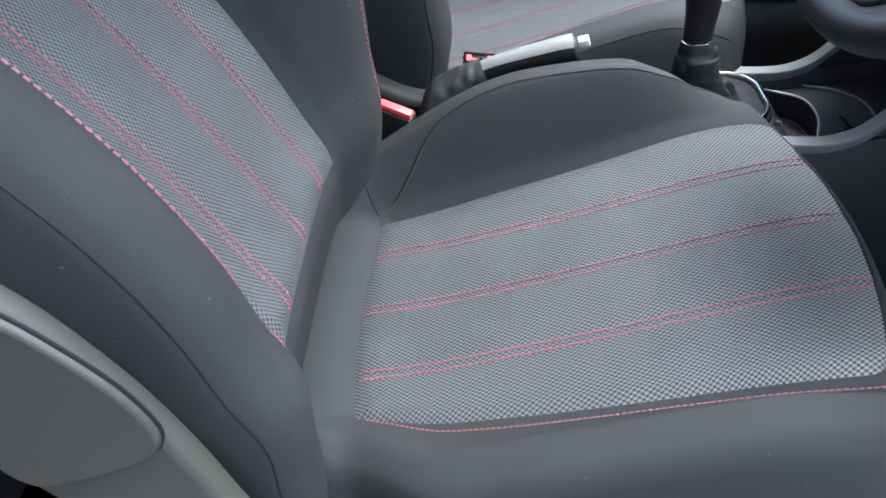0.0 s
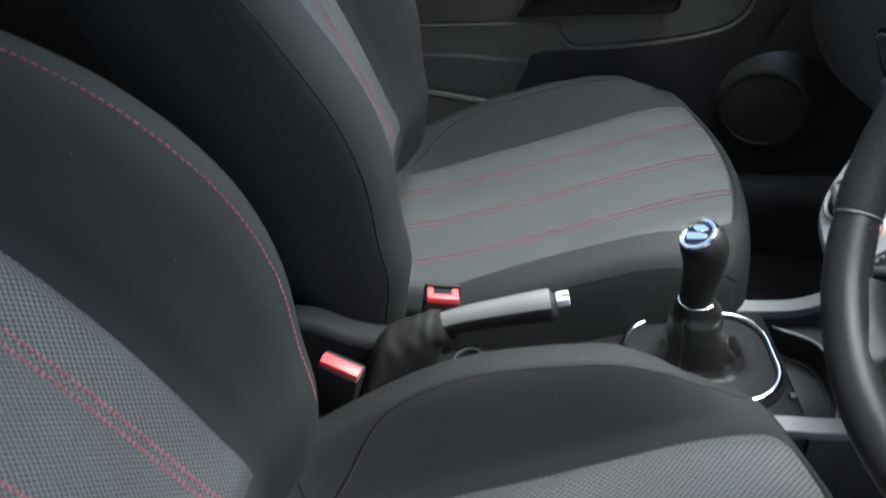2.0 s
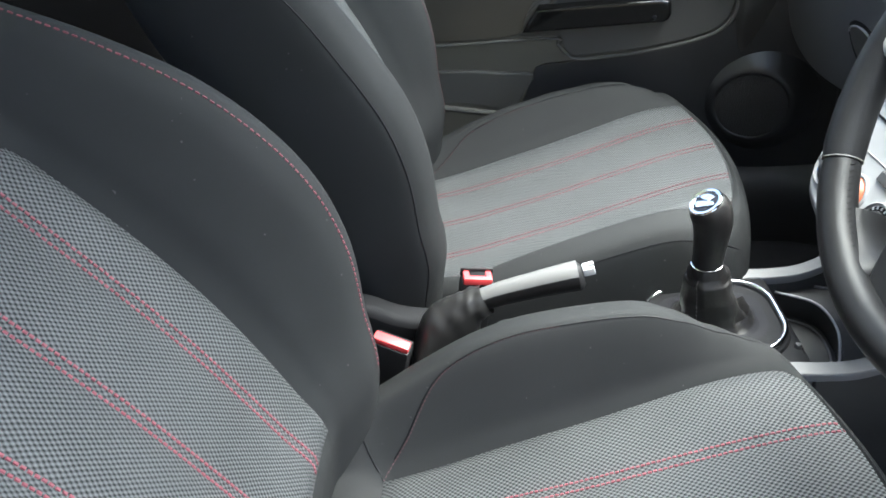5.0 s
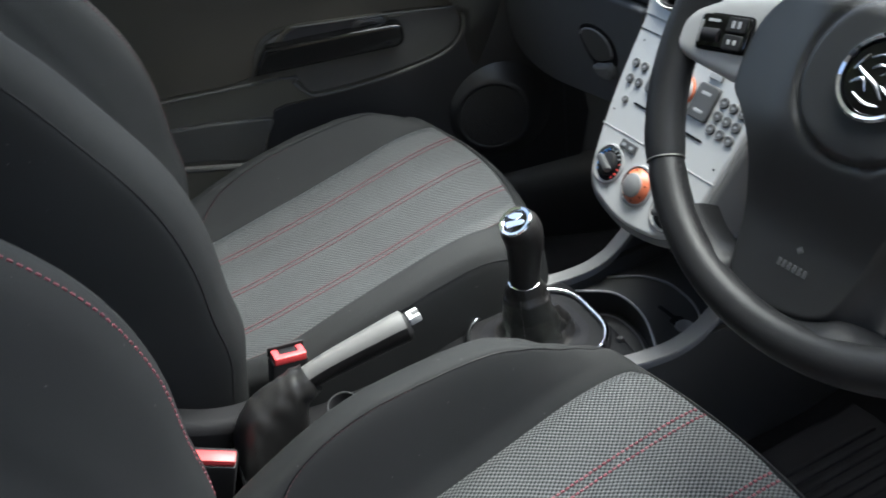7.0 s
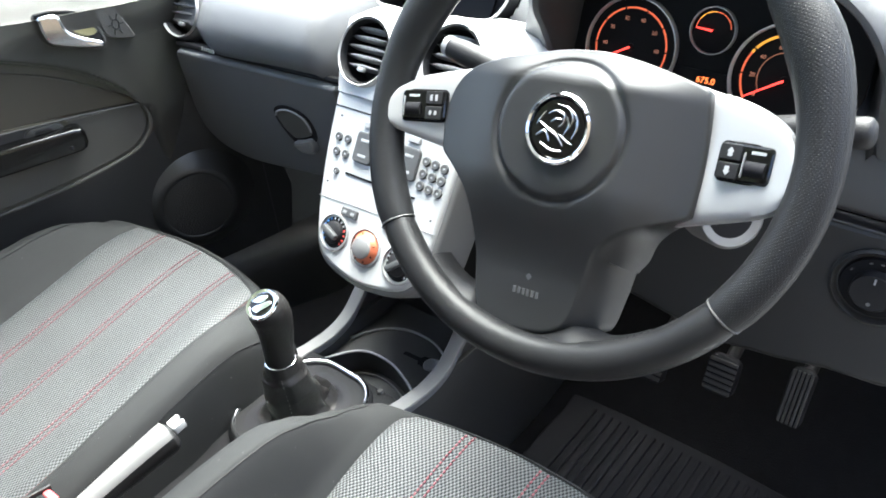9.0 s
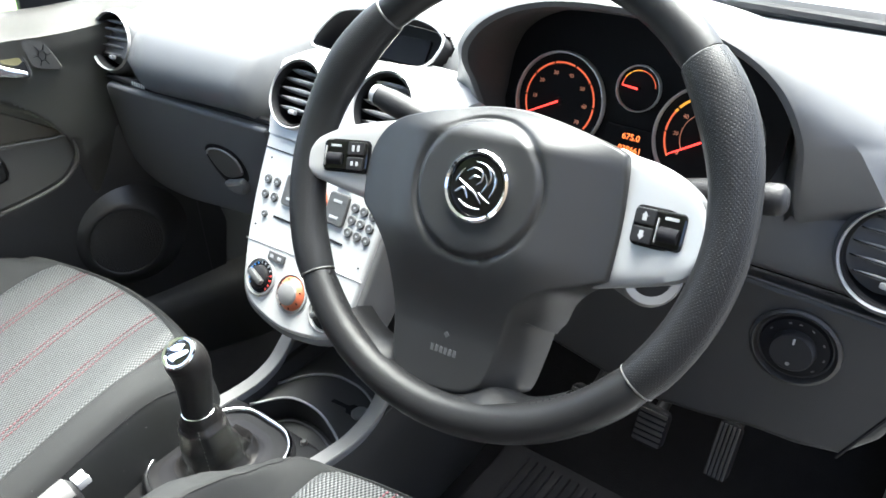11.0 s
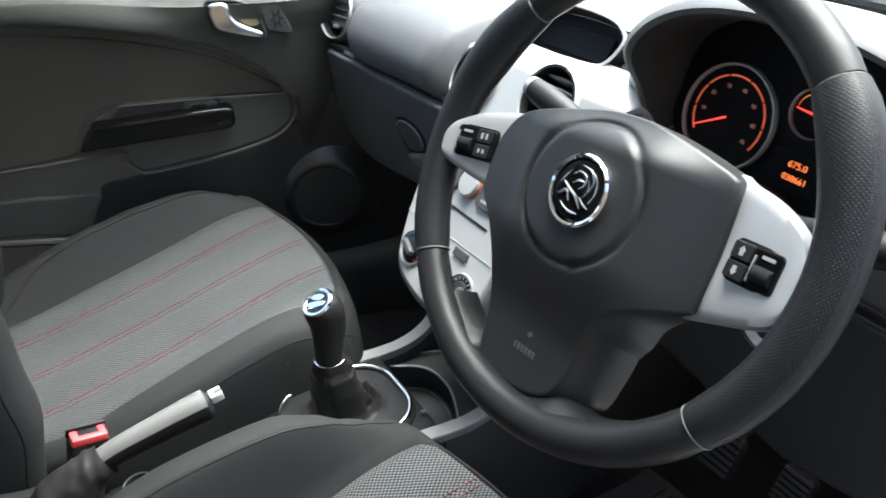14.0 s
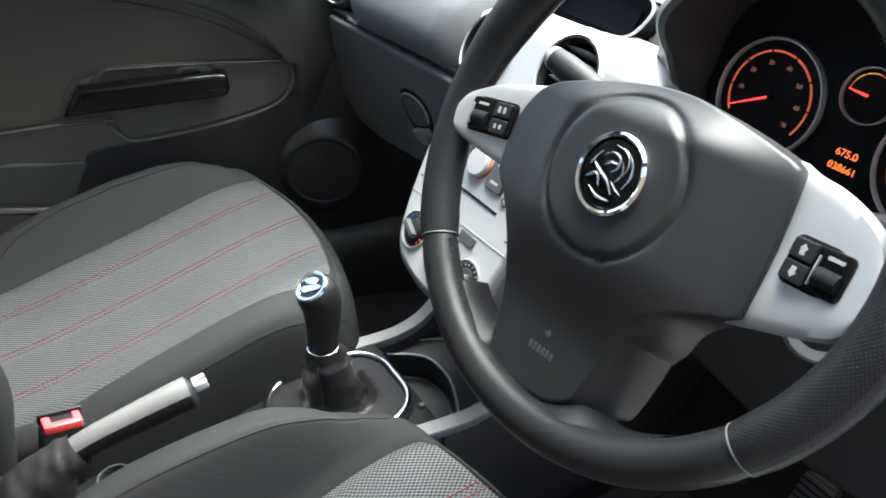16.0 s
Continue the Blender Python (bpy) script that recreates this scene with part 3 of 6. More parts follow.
lev = [(0.496, 0.709), (0.506, 0.7115), (0.519, 0.711), (0.526, 0.705), (0.5275, 0.693), (0.534, 0.681), (0.550, 0.670), (0.571, 0.660), (0.573, 0.652), (0.566, 0.6505), (0.540, 0.658), (0.512, 0.668), (0.500, 0.676), (0.496, 0.690)]
part("door_handle", door_prism([(a, b + H7) for a, b in lev], 0.014, 0.0045, HL + 0.004, n=2, steps=4), M_CHROME, door, "chrome inside door handle")
tw = [(0.581, 0.7005), (0.598, 0.7000), (0.611, 0.693), (0.620, 0.672), (0.626, 0.653), (0.618, 0.650), (0.602, 0.654), (0.588, 0.661), (0.583, 0.680)]
twp = part("tweeter_grille", door_prism([(a - 0.006, b + H7) for a, b in tw], 0.007, 0.002, HL - 0.001), M_DOOR, door, "small grey tweeter grille")
hexes = bmesh.new()
for a in range(6):
    ang = radians(60 * a)
    p0 = on_door(0.598 + 0.0055 * math.cos(ang), 0.675 + H7 + 0.008 * math.sin(ang), HL + 0.0062)
    p1 = on_door(0.598 + 0.0055 * math.cos(ang + radians(60)), 0.675 + H7 + 0.008 * math.sin(ang + radians(60)), HL + 0.0062)
    p2 = on_door(0.598 + 0.0115 * math.cos(ang), 0.675 + H7 + 0.0165 * math.sin(ang), HL + 0.0062)
    tube([p0, p1], 0.0009, 6, bm=hexes)
    tube([p0, p2], 0.0009, 6, bm=hexes)
part("grille_web", hexes, M_BLACK, twp)
# window of the passenger door and its mirror
wg = prism([(DSGN * a, b) for a, b in ((-0.55, 0.725), (0.64, 0.715), (0.30, 1.20), (-0.55, 1.22))], 0.004, 0.001, DOOR @ Matrix.Translation((0, 0, -0.06)))
wgo = part("window_glass", wg, M_GLASS, door)
wgo.visible_shadow = False
mtri = prism([(DSGN * a, b) for a, b in ((0.60, 0.715), (0.70, 0.70), (0.665, 0.79), (0.61, 0.83))], 0.02, 0.005, DOOR @ Matrix.Translation((0, 0, -0.07)))
part("mirror_triangle", mtri, M_BLACK, door)
mir = thing("wing_mirror", (0.70, 0.80, 0.74), "black wing mirror with chrome-edged glass outside the window", "mirror")
mm = plane_frame((0.70, 0.80, 0.785), (0.35, -0.94, 0), (0, 0, 1))
shell = spline([(-0.10, -0.045), (0.0, -0.055), (0.095, -0.03), (0.10, 0.03), (0.06, 0.07), (-0.06, 0.075), (-0.10, 0.04)], 5, True)
part("mirror_shell", prism(shell, 0.07, 0.03, mm @ pose(0, 0, 0, 180, 0, 0) @ Matrix.Scale(-1, 4, (0, 1, 0))), M_GLOSS, mir)
part("mirror_rim", tube([mm @ Vector((a * 0.97, b * 0.97, 0.001)) for a, b in shell], 0.004, 8, closed=True), M_CHROME, mir)
part("mirror_glass", prism([(a * 0.93, b * 0.93) for a, b in shell], 0.003, 0.001, mm @ Matrix.Translation((0, 0, -0.002))), M_SCREEN, mir)
part("mirror_arm", tube([(0.70, 0.74, 0.74), (0.69, 0.66, 0.715), (0.68, 0.60, 0.71)], [0.02, 0.02, 0.025], 10), M_BLACK, mir)


# ---- seats ----
CUSH0 = [(0, 0), (0.05, 0), (0.10, 0), (0.148, 0.001), (0.172, 0.003), (0.192, 0.003), (0.203, 0.002), (0.214, -0.001), (0.231, -0.008), (0.241, -0.018), (0.248, -0.032), (0.256, -0.060), (0.262, -0.10), (0.256, -0.17), (0.235, -0.19)]
CUSH1 = [(0, 0), (0.05, 0), (0.10, 0.002), (0.150, 0.009), (0.172, 0.034), (0.196, 0.0640), (0.2045, 0.0735), (0.216, 0.0765), (0.236, 0.0710), (0.246, 0.0600), (0.2505, 0.045), (0.257, -0.01), (0.264, -0.09), (0.257, -0.16), (0.235, -0.19)]
# x, height of the middle, bolster, width
CUSH_ST = [(-0.105, 0.285, 0.0, 0.88), (-0.070, 0.328, 0.08, 0.92), (-0.03, 0.331, 0.20, 0.95), (0.0, 0.322, 0.36, 0.97), (0.06, 0.326, 0.64, 0.99), (0.13, 0.338, 0.88, 1.0), (0.21, 0.353, 1.0, 1.0), (0.29, 0.371, 0.98, 1.0), (0.36, 0.386, 0.80, 1.0), (0.415, 0.395, 0.48, 0.995), (0.452, 0.397, 0.20, 0.98), (0.465, 0.391, 0.08, 0.955), (0.474, 0.375, 0.0, 0.93), (0.478, 0.345, 0.0, 0.91), (0.476, 0.300, 0.0, 0.90), (0.470, 0.255, 0.0, 0.89), (0.462, 0.215, 0.0, 0.88)]
BACK0 = [(0, 0), (0.045, 0), (0.09, 0), (0.138, 0.001), (0.158, 0.004), (0.180, 0.006), (0.196, 0.004), (0.214, 0.0), (0.230, -0.010), (0.239, -0.022), (0.243, -0.036), (0.244, -0.060), (0.242, -0.085), (0.225, -0.112), (0.15, -0.128), (0.07, -0.130), (0, -0.130)]
BACK1 = [(0, 0), (0.045, 0.001), (0.09, 0.004), (0.140, 0.015), (0.158, 0.045), (0.180, 0.086), (0.195, 0.104), (0.212, 0.112), (0.236, 0.102), (0.249, 0.087), (0.2545, 0.070), (0.257, 0.020), (0.254, -0.060), (0.230, -0.108), (0.16, -0.126), (0.08, -0.130), (0, -0.130)]
# height along the back, set-back, bolster, width, depth of the rear
BACK_ST = [(-0.17, -0.130, 0.30, 0.95, 0.8), (-0.06, -0.046, 0.36, 0.975, 0.95), (0.0, -0.003, 0.46, 0.985, 1.0), (0.06, 0.002, 0.64, 1.0, 1.0), (0.13, 0.006, 0.88, 1.0, 1.0), (0.20, 0.008, 1.0, 1.0, 1.0), (0.27, 0.006, 1.0, 0.995, 0.97), (0.34, 0.002, 0.90, 0.98, 0.92), (0.41, -0.002, 0.68, 0.955, 0.86), (0.47, -0.004, 0.44, 0.915, 0.80), (0.53, -0.006, 0.22, 0.84, 0.72), (0.58, -0.010, 0.04, 0.68, 0.62), (0.615, -0.022, 0.0, 0.50, 0.45), (0.63, -0.045, 0.0, 0.30, 0.15)]
NS = 4
CUSH_K = [(q[0], q[2]) for q in CUSH_ST]


def half_section(k, a0, a1):
    p = np.array(a0) * (1 - k) + np.array(a1) * k
    return spline(p, NS)


def stitch_row(centres, tangents, normals, length=0.0042, width=0.0026, height=0.0014, bm=None):
    """Short thread dashes lying on a surface."""
    bm = bm or bmesh.new()
    for c, t, n in zip(centres, tangents, normals):
        s = t.cross(n)
        vs = []
        for a, b, h in ((-1, -1, 0), (1, -1, 0), (1, 1, 0), (-1, 1, 0), (-0.7, -0.6, 1), (0.7, -0.6, 1), (0.7, 0.6, 1), (-0.7, 0.6, 1)):
            vs.append(bm.verts.new(c + t * (a * length / 2) + s * (b * width / 2) + n * (h * height - 0.0003)))
        for f in ((4, 5, 6, 7), (0, 1, 5, 4), (1, 2, 6, 5), (2, 3, 7, 6), (3, 0, 4, 7)):
            bm.faces.new([vs[i] for i in f])
    return bm


def seat_line(grid, i0, i1, column, pitch=0.0052, turn=1):
    """Evenly spaced stations along a line on a grid: column(i) gives the fractional column at row i."""
    pts, nrm = [], []
    for i in np.linspace(i0, i1, 4 * int(i1 - i0) + 1):
        a = min(int(i), len(grid) - 2)
        f = i - a
        c = column(i)
        j = min(max(int(c), 0), len(grid[0]) - 2)
        g = c - j
        q = [[Vector(grid[a + x][j + y]) for y in (0, 1)] for x in (0, 1)]
        pts.append((q[0][0] * (1 - f) + q[1][0] * f) * (1 - g) + (q[0][1] * (1 - f) + q[1][1] * f) * g)
        nrm.append(((q[1][0] - q[0][0]).cross(q[0][1] - q[0][0])).normalized() * turn)
    out_c, out_t, out_n, need, run = [], [], [], 0.0, 0.0
    for p, q, n in zip(pts, pts[1:], nrm):
        d = (q - p).length
        while need <= run + d and d > 0:
            t = (need - run) / d
            out_c.append(p.lerp(q, t))
            out_t.append((q - p).normalized())
            out_n.append(n)
            need += pitch
        run += d
    return out_c, out_t, out_n


def seam_tube(grid, i0, i1, column):
    """A thin sewn edge along a grid line."""
    c, _, n = seat_line(grid, i0, i1, column, 0.012)
    return tube([p + q * 0.0001 for p, q in zip(c, n)], 0.0009, 6)


def round_corners(grid, i1, j0, j1, sy, r):
    """Draws the ends of the last rows of a seat panel in, so that its corners are round."""
    mid = (j0 + j1) // 2
    run = 0.0
    for i in range(i1, i1 - 9, -1):
        if i < i1:
            run += (grid[i + 1][mid] - grid[i][mid]).length
        if run >= r:
            break
        d = r * (1 - math.sqrt(1 - (1 - run / r) ** 2))
        for j in range(j0, j1 + 1):
            v = grid[i][j].y - sy
            half = abs(grid[i][j0 if v < 0 else j1].y - sy)
            grid[i][j].y = sy + v * (1 - d / half * (abs(v) / half) ** 2)


def column_at(grid, axis_y, mid):
    """The fractional column of a row, on its front side, where the lateral place is axis_y."""
    def find(i):
        a = int(round(min(i, len(grid) - 1)))
        ys = [p[1] for p in grid[a]]
        hits = [j + (axis_y - ys[j]) / (ys[j + 1] - ys[j]) for j in range(len(ys) - 1) if ys[j] != ys[j + 1] and min(ys[j], ys[j + 1]) <= axis_y <= max(ys[j], ys[j + 1])]
        return min(hits, key=lambda h: abs(h - mid)) if hits else mid
    return find


def front_seat(sx, sy, back_x, back_z, lean, outer, low, wide, spread, label):
    """A sports front seat. sx: rear edge of the seat panel, sy: its middle, outer: +1 or -1, the door side."""
    seat = thing("bucket_seat", (sx + 0.2, sy, 0.07), label, "car seat", "front seats")
    # cushion
    st = spline(CUSH_ST, NS)
    grid, uvs = [], []
    for x, zc, k, w in st:
        row = []
        rise = max(0.0, curve_at([(-0.12, 0.0), (-0.06, 0.030), (0.0, 0.046), (0.08, 0.051), (0.15, 0.048), (0.20, 0.040), (0.285, 0.021), (0.34, 0.007), (0.39, 0.0), (0.50, 0.0)], x))
        for side in (-1, 1):
            flare = 1 + wide[side > 0] * max(0, min(1, x / 0.44))
            kk = k if sy < 0 or side < 0 else float(np.interp(x + 0.055 - 0.030 * smooth_key([(0.28, 0), (0.40, 1)], x), *zip(*CUSH_K)))
            if sy < 0 < side:
                kk *= smooth_key([(0.30, 1.0), (0.36, 0.92), (0.415, 0.68), (0.452, 0.30)], x)
            half = half_section(max(0.0, kk) * low[0 if side < 0 else 1], CUSH0, CUSH1)
            seq = half[::-1] if side < 0 else half[1:]
            for v, dz in seq:
                vv = v * w
                if v <= 0.16:
                    vv *= flare
                elif v < 0.21:
                    vv *= 1 + (flare - 1) * (0.21 - v) / 0.05
                if side < 0 and v > 0.12:
                    vv *= 1 - 0.16 * (1 - smooth_key([(-0.01, 0.0), (0.085, 1.0)], x)) * min(1, (v - 0.12) / 0.08)
                if sy < 0 < side:
                    dz += rise * smooth_key([(0.150, 0.0), (0.200, 1.0), (0.243, 1.0), (0.259, 0.4), (0.264, 0.0)], v) * (dz > -0.05)
                drop = dz if dz > -0.03 else -0.03 + (dz + 0.03) * max(0.05, (zc - 0.03 - 0.19) / 0.17)
                bow = 0.026 * min(1.4, vv / 0.17) ** 2 * smooth_key([(0.26, 0), (0.45, 1)], x) + 0.014 * (1 - min(1, vv / 0.17) ** 2) * smooth_key([(0.0, 1), (0.10, 0)], abs(x))
                row.append(Vector((sx + x - bow, sy + side * vv, zc + drop - (0.006 if sy > 0 else 0))))
        grid.append(row)
    nh = 3 * NS
    mid = (len(grid[0]) - 1) // 2
    i0, i1, j0, j1 = 3 * NS, 10 * NS + (2 if sy < 0 else 1), mid - nh, mid + nh
    round_corners(grid, i1, j0, j1, sy, 0.014)
    # sewn channels and seams sink a little
    for i in range(i0, i1 + 1):
        for j in range(j0, j1 + 1):
            edge = i in (i0, i1) or j in (j0, j1)
            v = abs(grid[i][j].y - sy)
            ch = min(abs(v - 0.0), abs(v - 0.0885))
            grid[i][j].z += -0.004 if edge else -0.0022 * math.exp(-(ch / 0.012) ** 2) + 0.002
    run = [0.0]
    for a, b in zip(grid, grid[1:]):
        run.append(run[-1] + (b[mid] - a[mid]).length)
    uvs = [[(run[i], p.y) for p in grid[i]] for i in range(len(grid))]
    sub = lambda g, a, b, c, d: [r[c:d + 1] for r in g[a:b + 1]]
    part("cushion_panel", sheet(sub(grid, i0, i1, j0, j1), sub(uvs, i0, i1, j0, j1)), M_WEAVE, seat, "grey woven cloth seat panel with red double stitching")
    last = len(grid[0]) - 1
    bm = sheet(sub(grid, 0, i0, 0, last))
    sheet(sub(grid, i1, len(grid) - 1, 0, last), bm=bm)
    sheet(sub(grid, i0, i1, 0, j0), bm=bm)
    sheet(sub(grid, i0, i1, j1, last), bm=bm)
    bmesh.ops.remove_doubles(bm, verts=bm.verts, dist=1e-5)
    part("cushion_cover", bm, M_CLOTH, seat, "plain dark grey cloth side bolsters")
    for off in (-0.0885, 0.0, 0.0885):
        for d in (-0.0048, 0.0048):
            part("stitch_line", stitch_row(*seat_line(grid, i0 + 0.5, i1 - 0.8, column_at(grid, sy + off + d, mid))), M_RED if sy < 0 else M_DARKERRED, seat, "red stitching")
    near = lambda i: mid - 3 * NS - 0.8 - (2.6 if sy < 0 else 0.8) * smooth_key([(i0, 0), (i0 + 2.5 * NS, 1)], i)
    crest = lambda i: mid + 3.1 * NS + 2.9 * NS * math.sin(math.pi / 2 * max(0.0, min(1.0, (i - i0) / (2.6 * NS))))
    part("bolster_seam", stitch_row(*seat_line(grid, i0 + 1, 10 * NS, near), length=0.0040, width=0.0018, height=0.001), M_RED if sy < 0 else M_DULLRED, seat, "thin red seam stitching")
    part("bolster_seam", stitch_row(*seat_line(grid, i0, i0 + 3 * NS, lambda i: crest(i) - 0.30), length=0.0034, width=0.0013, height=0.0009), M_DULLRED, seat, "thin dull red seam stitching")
    if sy > 0:
        part("bolster_piping", seam_tube(grid, 2 * NS, 11 * NS, lambda i: mid - 9.3 * NS), M_FACE, seat, "dark sewn edge of the bolster")
    part("bolster_piping", seam_tube(grid, i0 + 1, 10.4 * NS, crest), M_FACE, seat, "dark sewn edge of the bolster")
    part("bolster_piping", seam_tube(grid, 1, 11.2 * NS, lambda i: mid + 9.0 * NS), M_FACE, seat, "dark sewn edge of the bolster")
    part("corner_seam", tube([Vector(grid[i0 - k // 2][mid + 3 * NS + k]).lerp(Vector(grid[i0 - (k + 1) // 2][mid + 3 * NS + k]), 0.5) for k in range(3 * NS)], 0.0009, 6), M_FACE, seat)
    # backrest
    up = Vector((-math.sin(radians(lean)), 0, math.cos(radians(lean))))
    fw = Vector((math.cos(radians(lean)), 0, math.sin(radians(lean))))
    base = Vector((back_x, sy, back_z))
    st = spline(BACK_ST, NS)
    grid = []
    for h, n0, k, w, deep in st:
        row = []
        for side in (-1, 1):
            kk = k + (0.15 * smooth_key([(0.27, 0.0), (0.44, 1.0)], h) * smooth_key([(0.50, 1.0), (0.58, 0.0)], h) if sy > 0 > side else 0.0)
            half = half_section(max(0.0, kk) * low[2 if side < 0 else 3], BACK0, BACK1)
            seq = half[::-1] if side < 0 else half[1:-1]
            for v, dn in seq:
                if side < 0 and v < 0.20:
                    v *= 1 + spread * smooth_key([(0.02, 0), (0.34, 1)], h) * min(1, (0.20 - v) / 0.06)
                nn = dn if dn > -0.02 else -0.02 + (dn + 0.02) * deep
                tuck = n0 if h > 0.01 else n0 * (1 - 0.30 * smooth_key([(0.145, 0.0), (0.20, 1.0)], v))
                row.append(base + up * h + fw * (nn + tuck) + Vector((0, side * v * w, 0)))
        grid.append(row)
    nrow = len(grid[0])
    mid = len(half_section(0, BACK0, BACK1)) - 1
    i0, i1 = 2 * NS, 8 * NS
    j0, j1 = mid - nh, mid + nh
    round_corners(grid, i1, j0, j1, sy, 0.030)
    for i in range(i0, i1 + 1):
        for j in range(j0, j1 + 1):
            edge = i in (i0, i1) or j in (j0, j1)
            v = abs(grid[i][j].y - sy)
            ch = min(v, abs(v - 0.0885))
            grid[i][j] += fw * (-0.004 if edge else -0.0022 * math.exp(-(ch / 0.012) ** 2) + 0.002)
    run = [0.0]
    for a, b in zip(grid, grid[1:]):
        run.append(run[-1] + (b[mid] - a[mid]).length)
    uvs = [[(run[i], p.y) for p in grid[i]] for i in range(len(grid))]
    part("backrest_panel", sheet(sub(grid, i0, i1, j0, j1), sub(uvs, i0, i1, j0, j1)), M_WEAVE, seat, "grey woven cloth back panel with red double stitching")
    bm = sheet(sub(grid, 0, i0, 0, nrow - 1))
    sheet(sub(grid, i1, len(grid) - 1, 0, nrow - 1), bm=bm)
    sheet(sub(grid, i0, i1, 0, j0), bm=bm)
    sheet(sub(grid, i0, i1, j1, nrow - 1), bm=bm)
    sheet([[r[-1], r[0]] for r in grid], bm=bm)
    bm.faces.new([bm.verts.new(p) for p in grid[-1]])
    bmesh.ops.remove_doubles(bm, verts=bm.verts, dist=1e-5)
    part("backrest_cover", bm, M_CLOTH, seat, "plain dark grey cloth backrest bolsters")
    for off in (-0.0885, 0.0, 0.0885):
        for d in (-0.0048, 0.0048):
            part("stitch_line", stitch_row(*seat_line(grid, i0 + 0.4, i1 - 1.3, column_at(grid, sy + off + d, mid), turn=-1)), M_RED if sy < 0 else M_DARKERRED, seat, "red stitching")
    part("bolster_seam", stitch_row(*seat_line(grid, i0 - 1, 11 * NS, lambda i: mid - 3.3 * NS - 2.9 * NS * smooth_key([(i0, 0), (i0 + 3 * NS, 1)], i) + (1.2 * NS * smooth_key([(5 * NS, 0), (10 * NS, 1)], i) if sy > 0 else 0), 0.0066, -1), length=0.0048, width=0.0024, height=0.0016), M_RED, seat, "raised red seam stitching")
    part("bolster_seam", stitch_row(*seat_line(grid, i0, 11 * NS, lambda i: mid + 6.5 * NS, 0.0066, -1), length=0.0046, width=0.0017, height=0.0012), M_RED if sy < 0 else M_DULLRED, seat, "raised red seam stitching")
    for s_ in (-1, 1):
        part("bolster_piping", seam_tube(grid, 2, 12 * NS, lambda i: mid + s_ * 9.3 * NS), M_FACE, seat, "dark sewn edge of the bolster")
    # hinge covers at the foot of the backrest
    for side in (-1, 1):
        yy = sy + side * 0.262
        hm = plane_frame((sx, yy, 0), (1, 0, 0), (0, 0, 1))
        sgn = 1 if (hm.to_3x3() @ Vector((0, 0, 1))).y * side > 0 else -1
        if side == outer:
            out = spline([(-0.060, 0.40), (-0.072, 0.47), (-0.092, 0.54), (-0.125, 0.61), (-0.17, 0.66), (-0.22, 0.68), (-0.235, 0.60), (-0.22, 0.50), (-0.19, 0.42), (-0.15, 0.34), (-0.09, 0.30), (-0.05, 0.33)], 4, True)
            pl = part("side_shell", prism(out, 0.018, 0.01, hm @ Matrix.Translation((0, 0, -0.008 if sgn > 0 else -0.010)) @ Matrix.Scale(sgn, 4, (0, 0, 1)), steps=3), M_SHELL, seat, "grey-brown moulded plastic side cover")
            ins = spline([(-0.078, 0.495), (-0.083, 0.535), (-0.105, 0.58), (-0.135, 0.62), (-0.18, 0.642), (-0.215, 0.60), (-0.21, 0.50), (-0.19, 0.452), (-0.15, 0.455), (-0.10, 0.472)], 4, True)
            part("raised_panel", prism(ins, 0.007, 0.004, hm @ Matrix.Translation((0, 0, sgn * 0.0095)) @ Matrix.Scale(sgn, 4, (0, 0, 1)), steps=3), M_SHELL, pl)
            part("panel_groove", tube([hm @ Vector((a, b, sgn * 0.0102)) for a, b in ins], 0.0018, 6, closed=True), M_FACE, pl)
        else:
            out = spline([(-0.13, 0.30), (-0.14, 0.37), (-0.115, 0.405), (-0.07, 0.40), (-0.03, 0.375), (0.01, 0.362), (0.045, 0.368), (0.05, 0.35), (0.03, 0.325), (-0.03, 0.30)], 4, True)
            out = [(a - (0.085 if sy < 0 else 0.0), b) for a, b in out]
            part("hinge_cover", prism(out, 0.030, 0.012, hm @ Matrix.Translation((0, 0, -sgn * 0.004)) @ Matrix.Scale(sgn, 4, (0, 0, 1)), steps=3), M_TUNNEL, seat, "black plastic hinge cover")
    base_bm = slab(sx - 0.02, sx + 0.42, sy - 0.20, sy + 0.20, 0.10, 0.215)
    part("seat_base", base_bm, M_BLACK, seat)
    for side in (-1, 1):
        part("seat_rail", slab(sx - 0.10, sx + 0.46, sy + side * 0.20 - 0.02, sy + side * 0.20 + 0.02, 0.06, 0.105, bevel=0.004), M_GREYTRIM, seat)
    return seat


front_seat(0.0, -0.322, -0.042, 0.420, 25, -1, (0.42, 0.95, 0.70, 1.22), (0.25, 0.16), 0.12, "dark grey cloth driver seat with red stitching")
front_seat(0.044, 0.318, 0.045, 0.405, 20, 1, (0.78, 0.84, 0.88, 0.92), (0.05, 0.05), 0.0, "dark grey cloth passenger seat with red stitching")

# rear bench
bench = thing("rear_bench", (-0.75, 0.05, 0.07), "dark rear bench with grey woven cloth middle", "bench seat")
bx = spline([(-0.95, 0.30), (-0.90, 0.345), (-0.75, 0.352), (-0.58, 0.362), (-0.52, 0.352), (-0.495, 0.32), (-0.49, 0.25), (-0.50, 0.15)], 4)
for y0, y1, mat, lab in ((-0.60, -0.36, M_CLOTH, ""), (-0.357, 0.50, M_WEAVE, "grey woven cloth panel"), (0.503, 0.62, M_CLOTH, "")):
    rows = [[Vector((x, y, z + 0.006 * math.sin(math.pi * (y - y0) / (y1 - y0)))) for y in np.linspace(y0, y1, 10)] for x, z in bx]
    part("bench_cushion", sheet(rows, [[(p.x, p.y) for p in r] for r in rows]), mat, bench, lab)
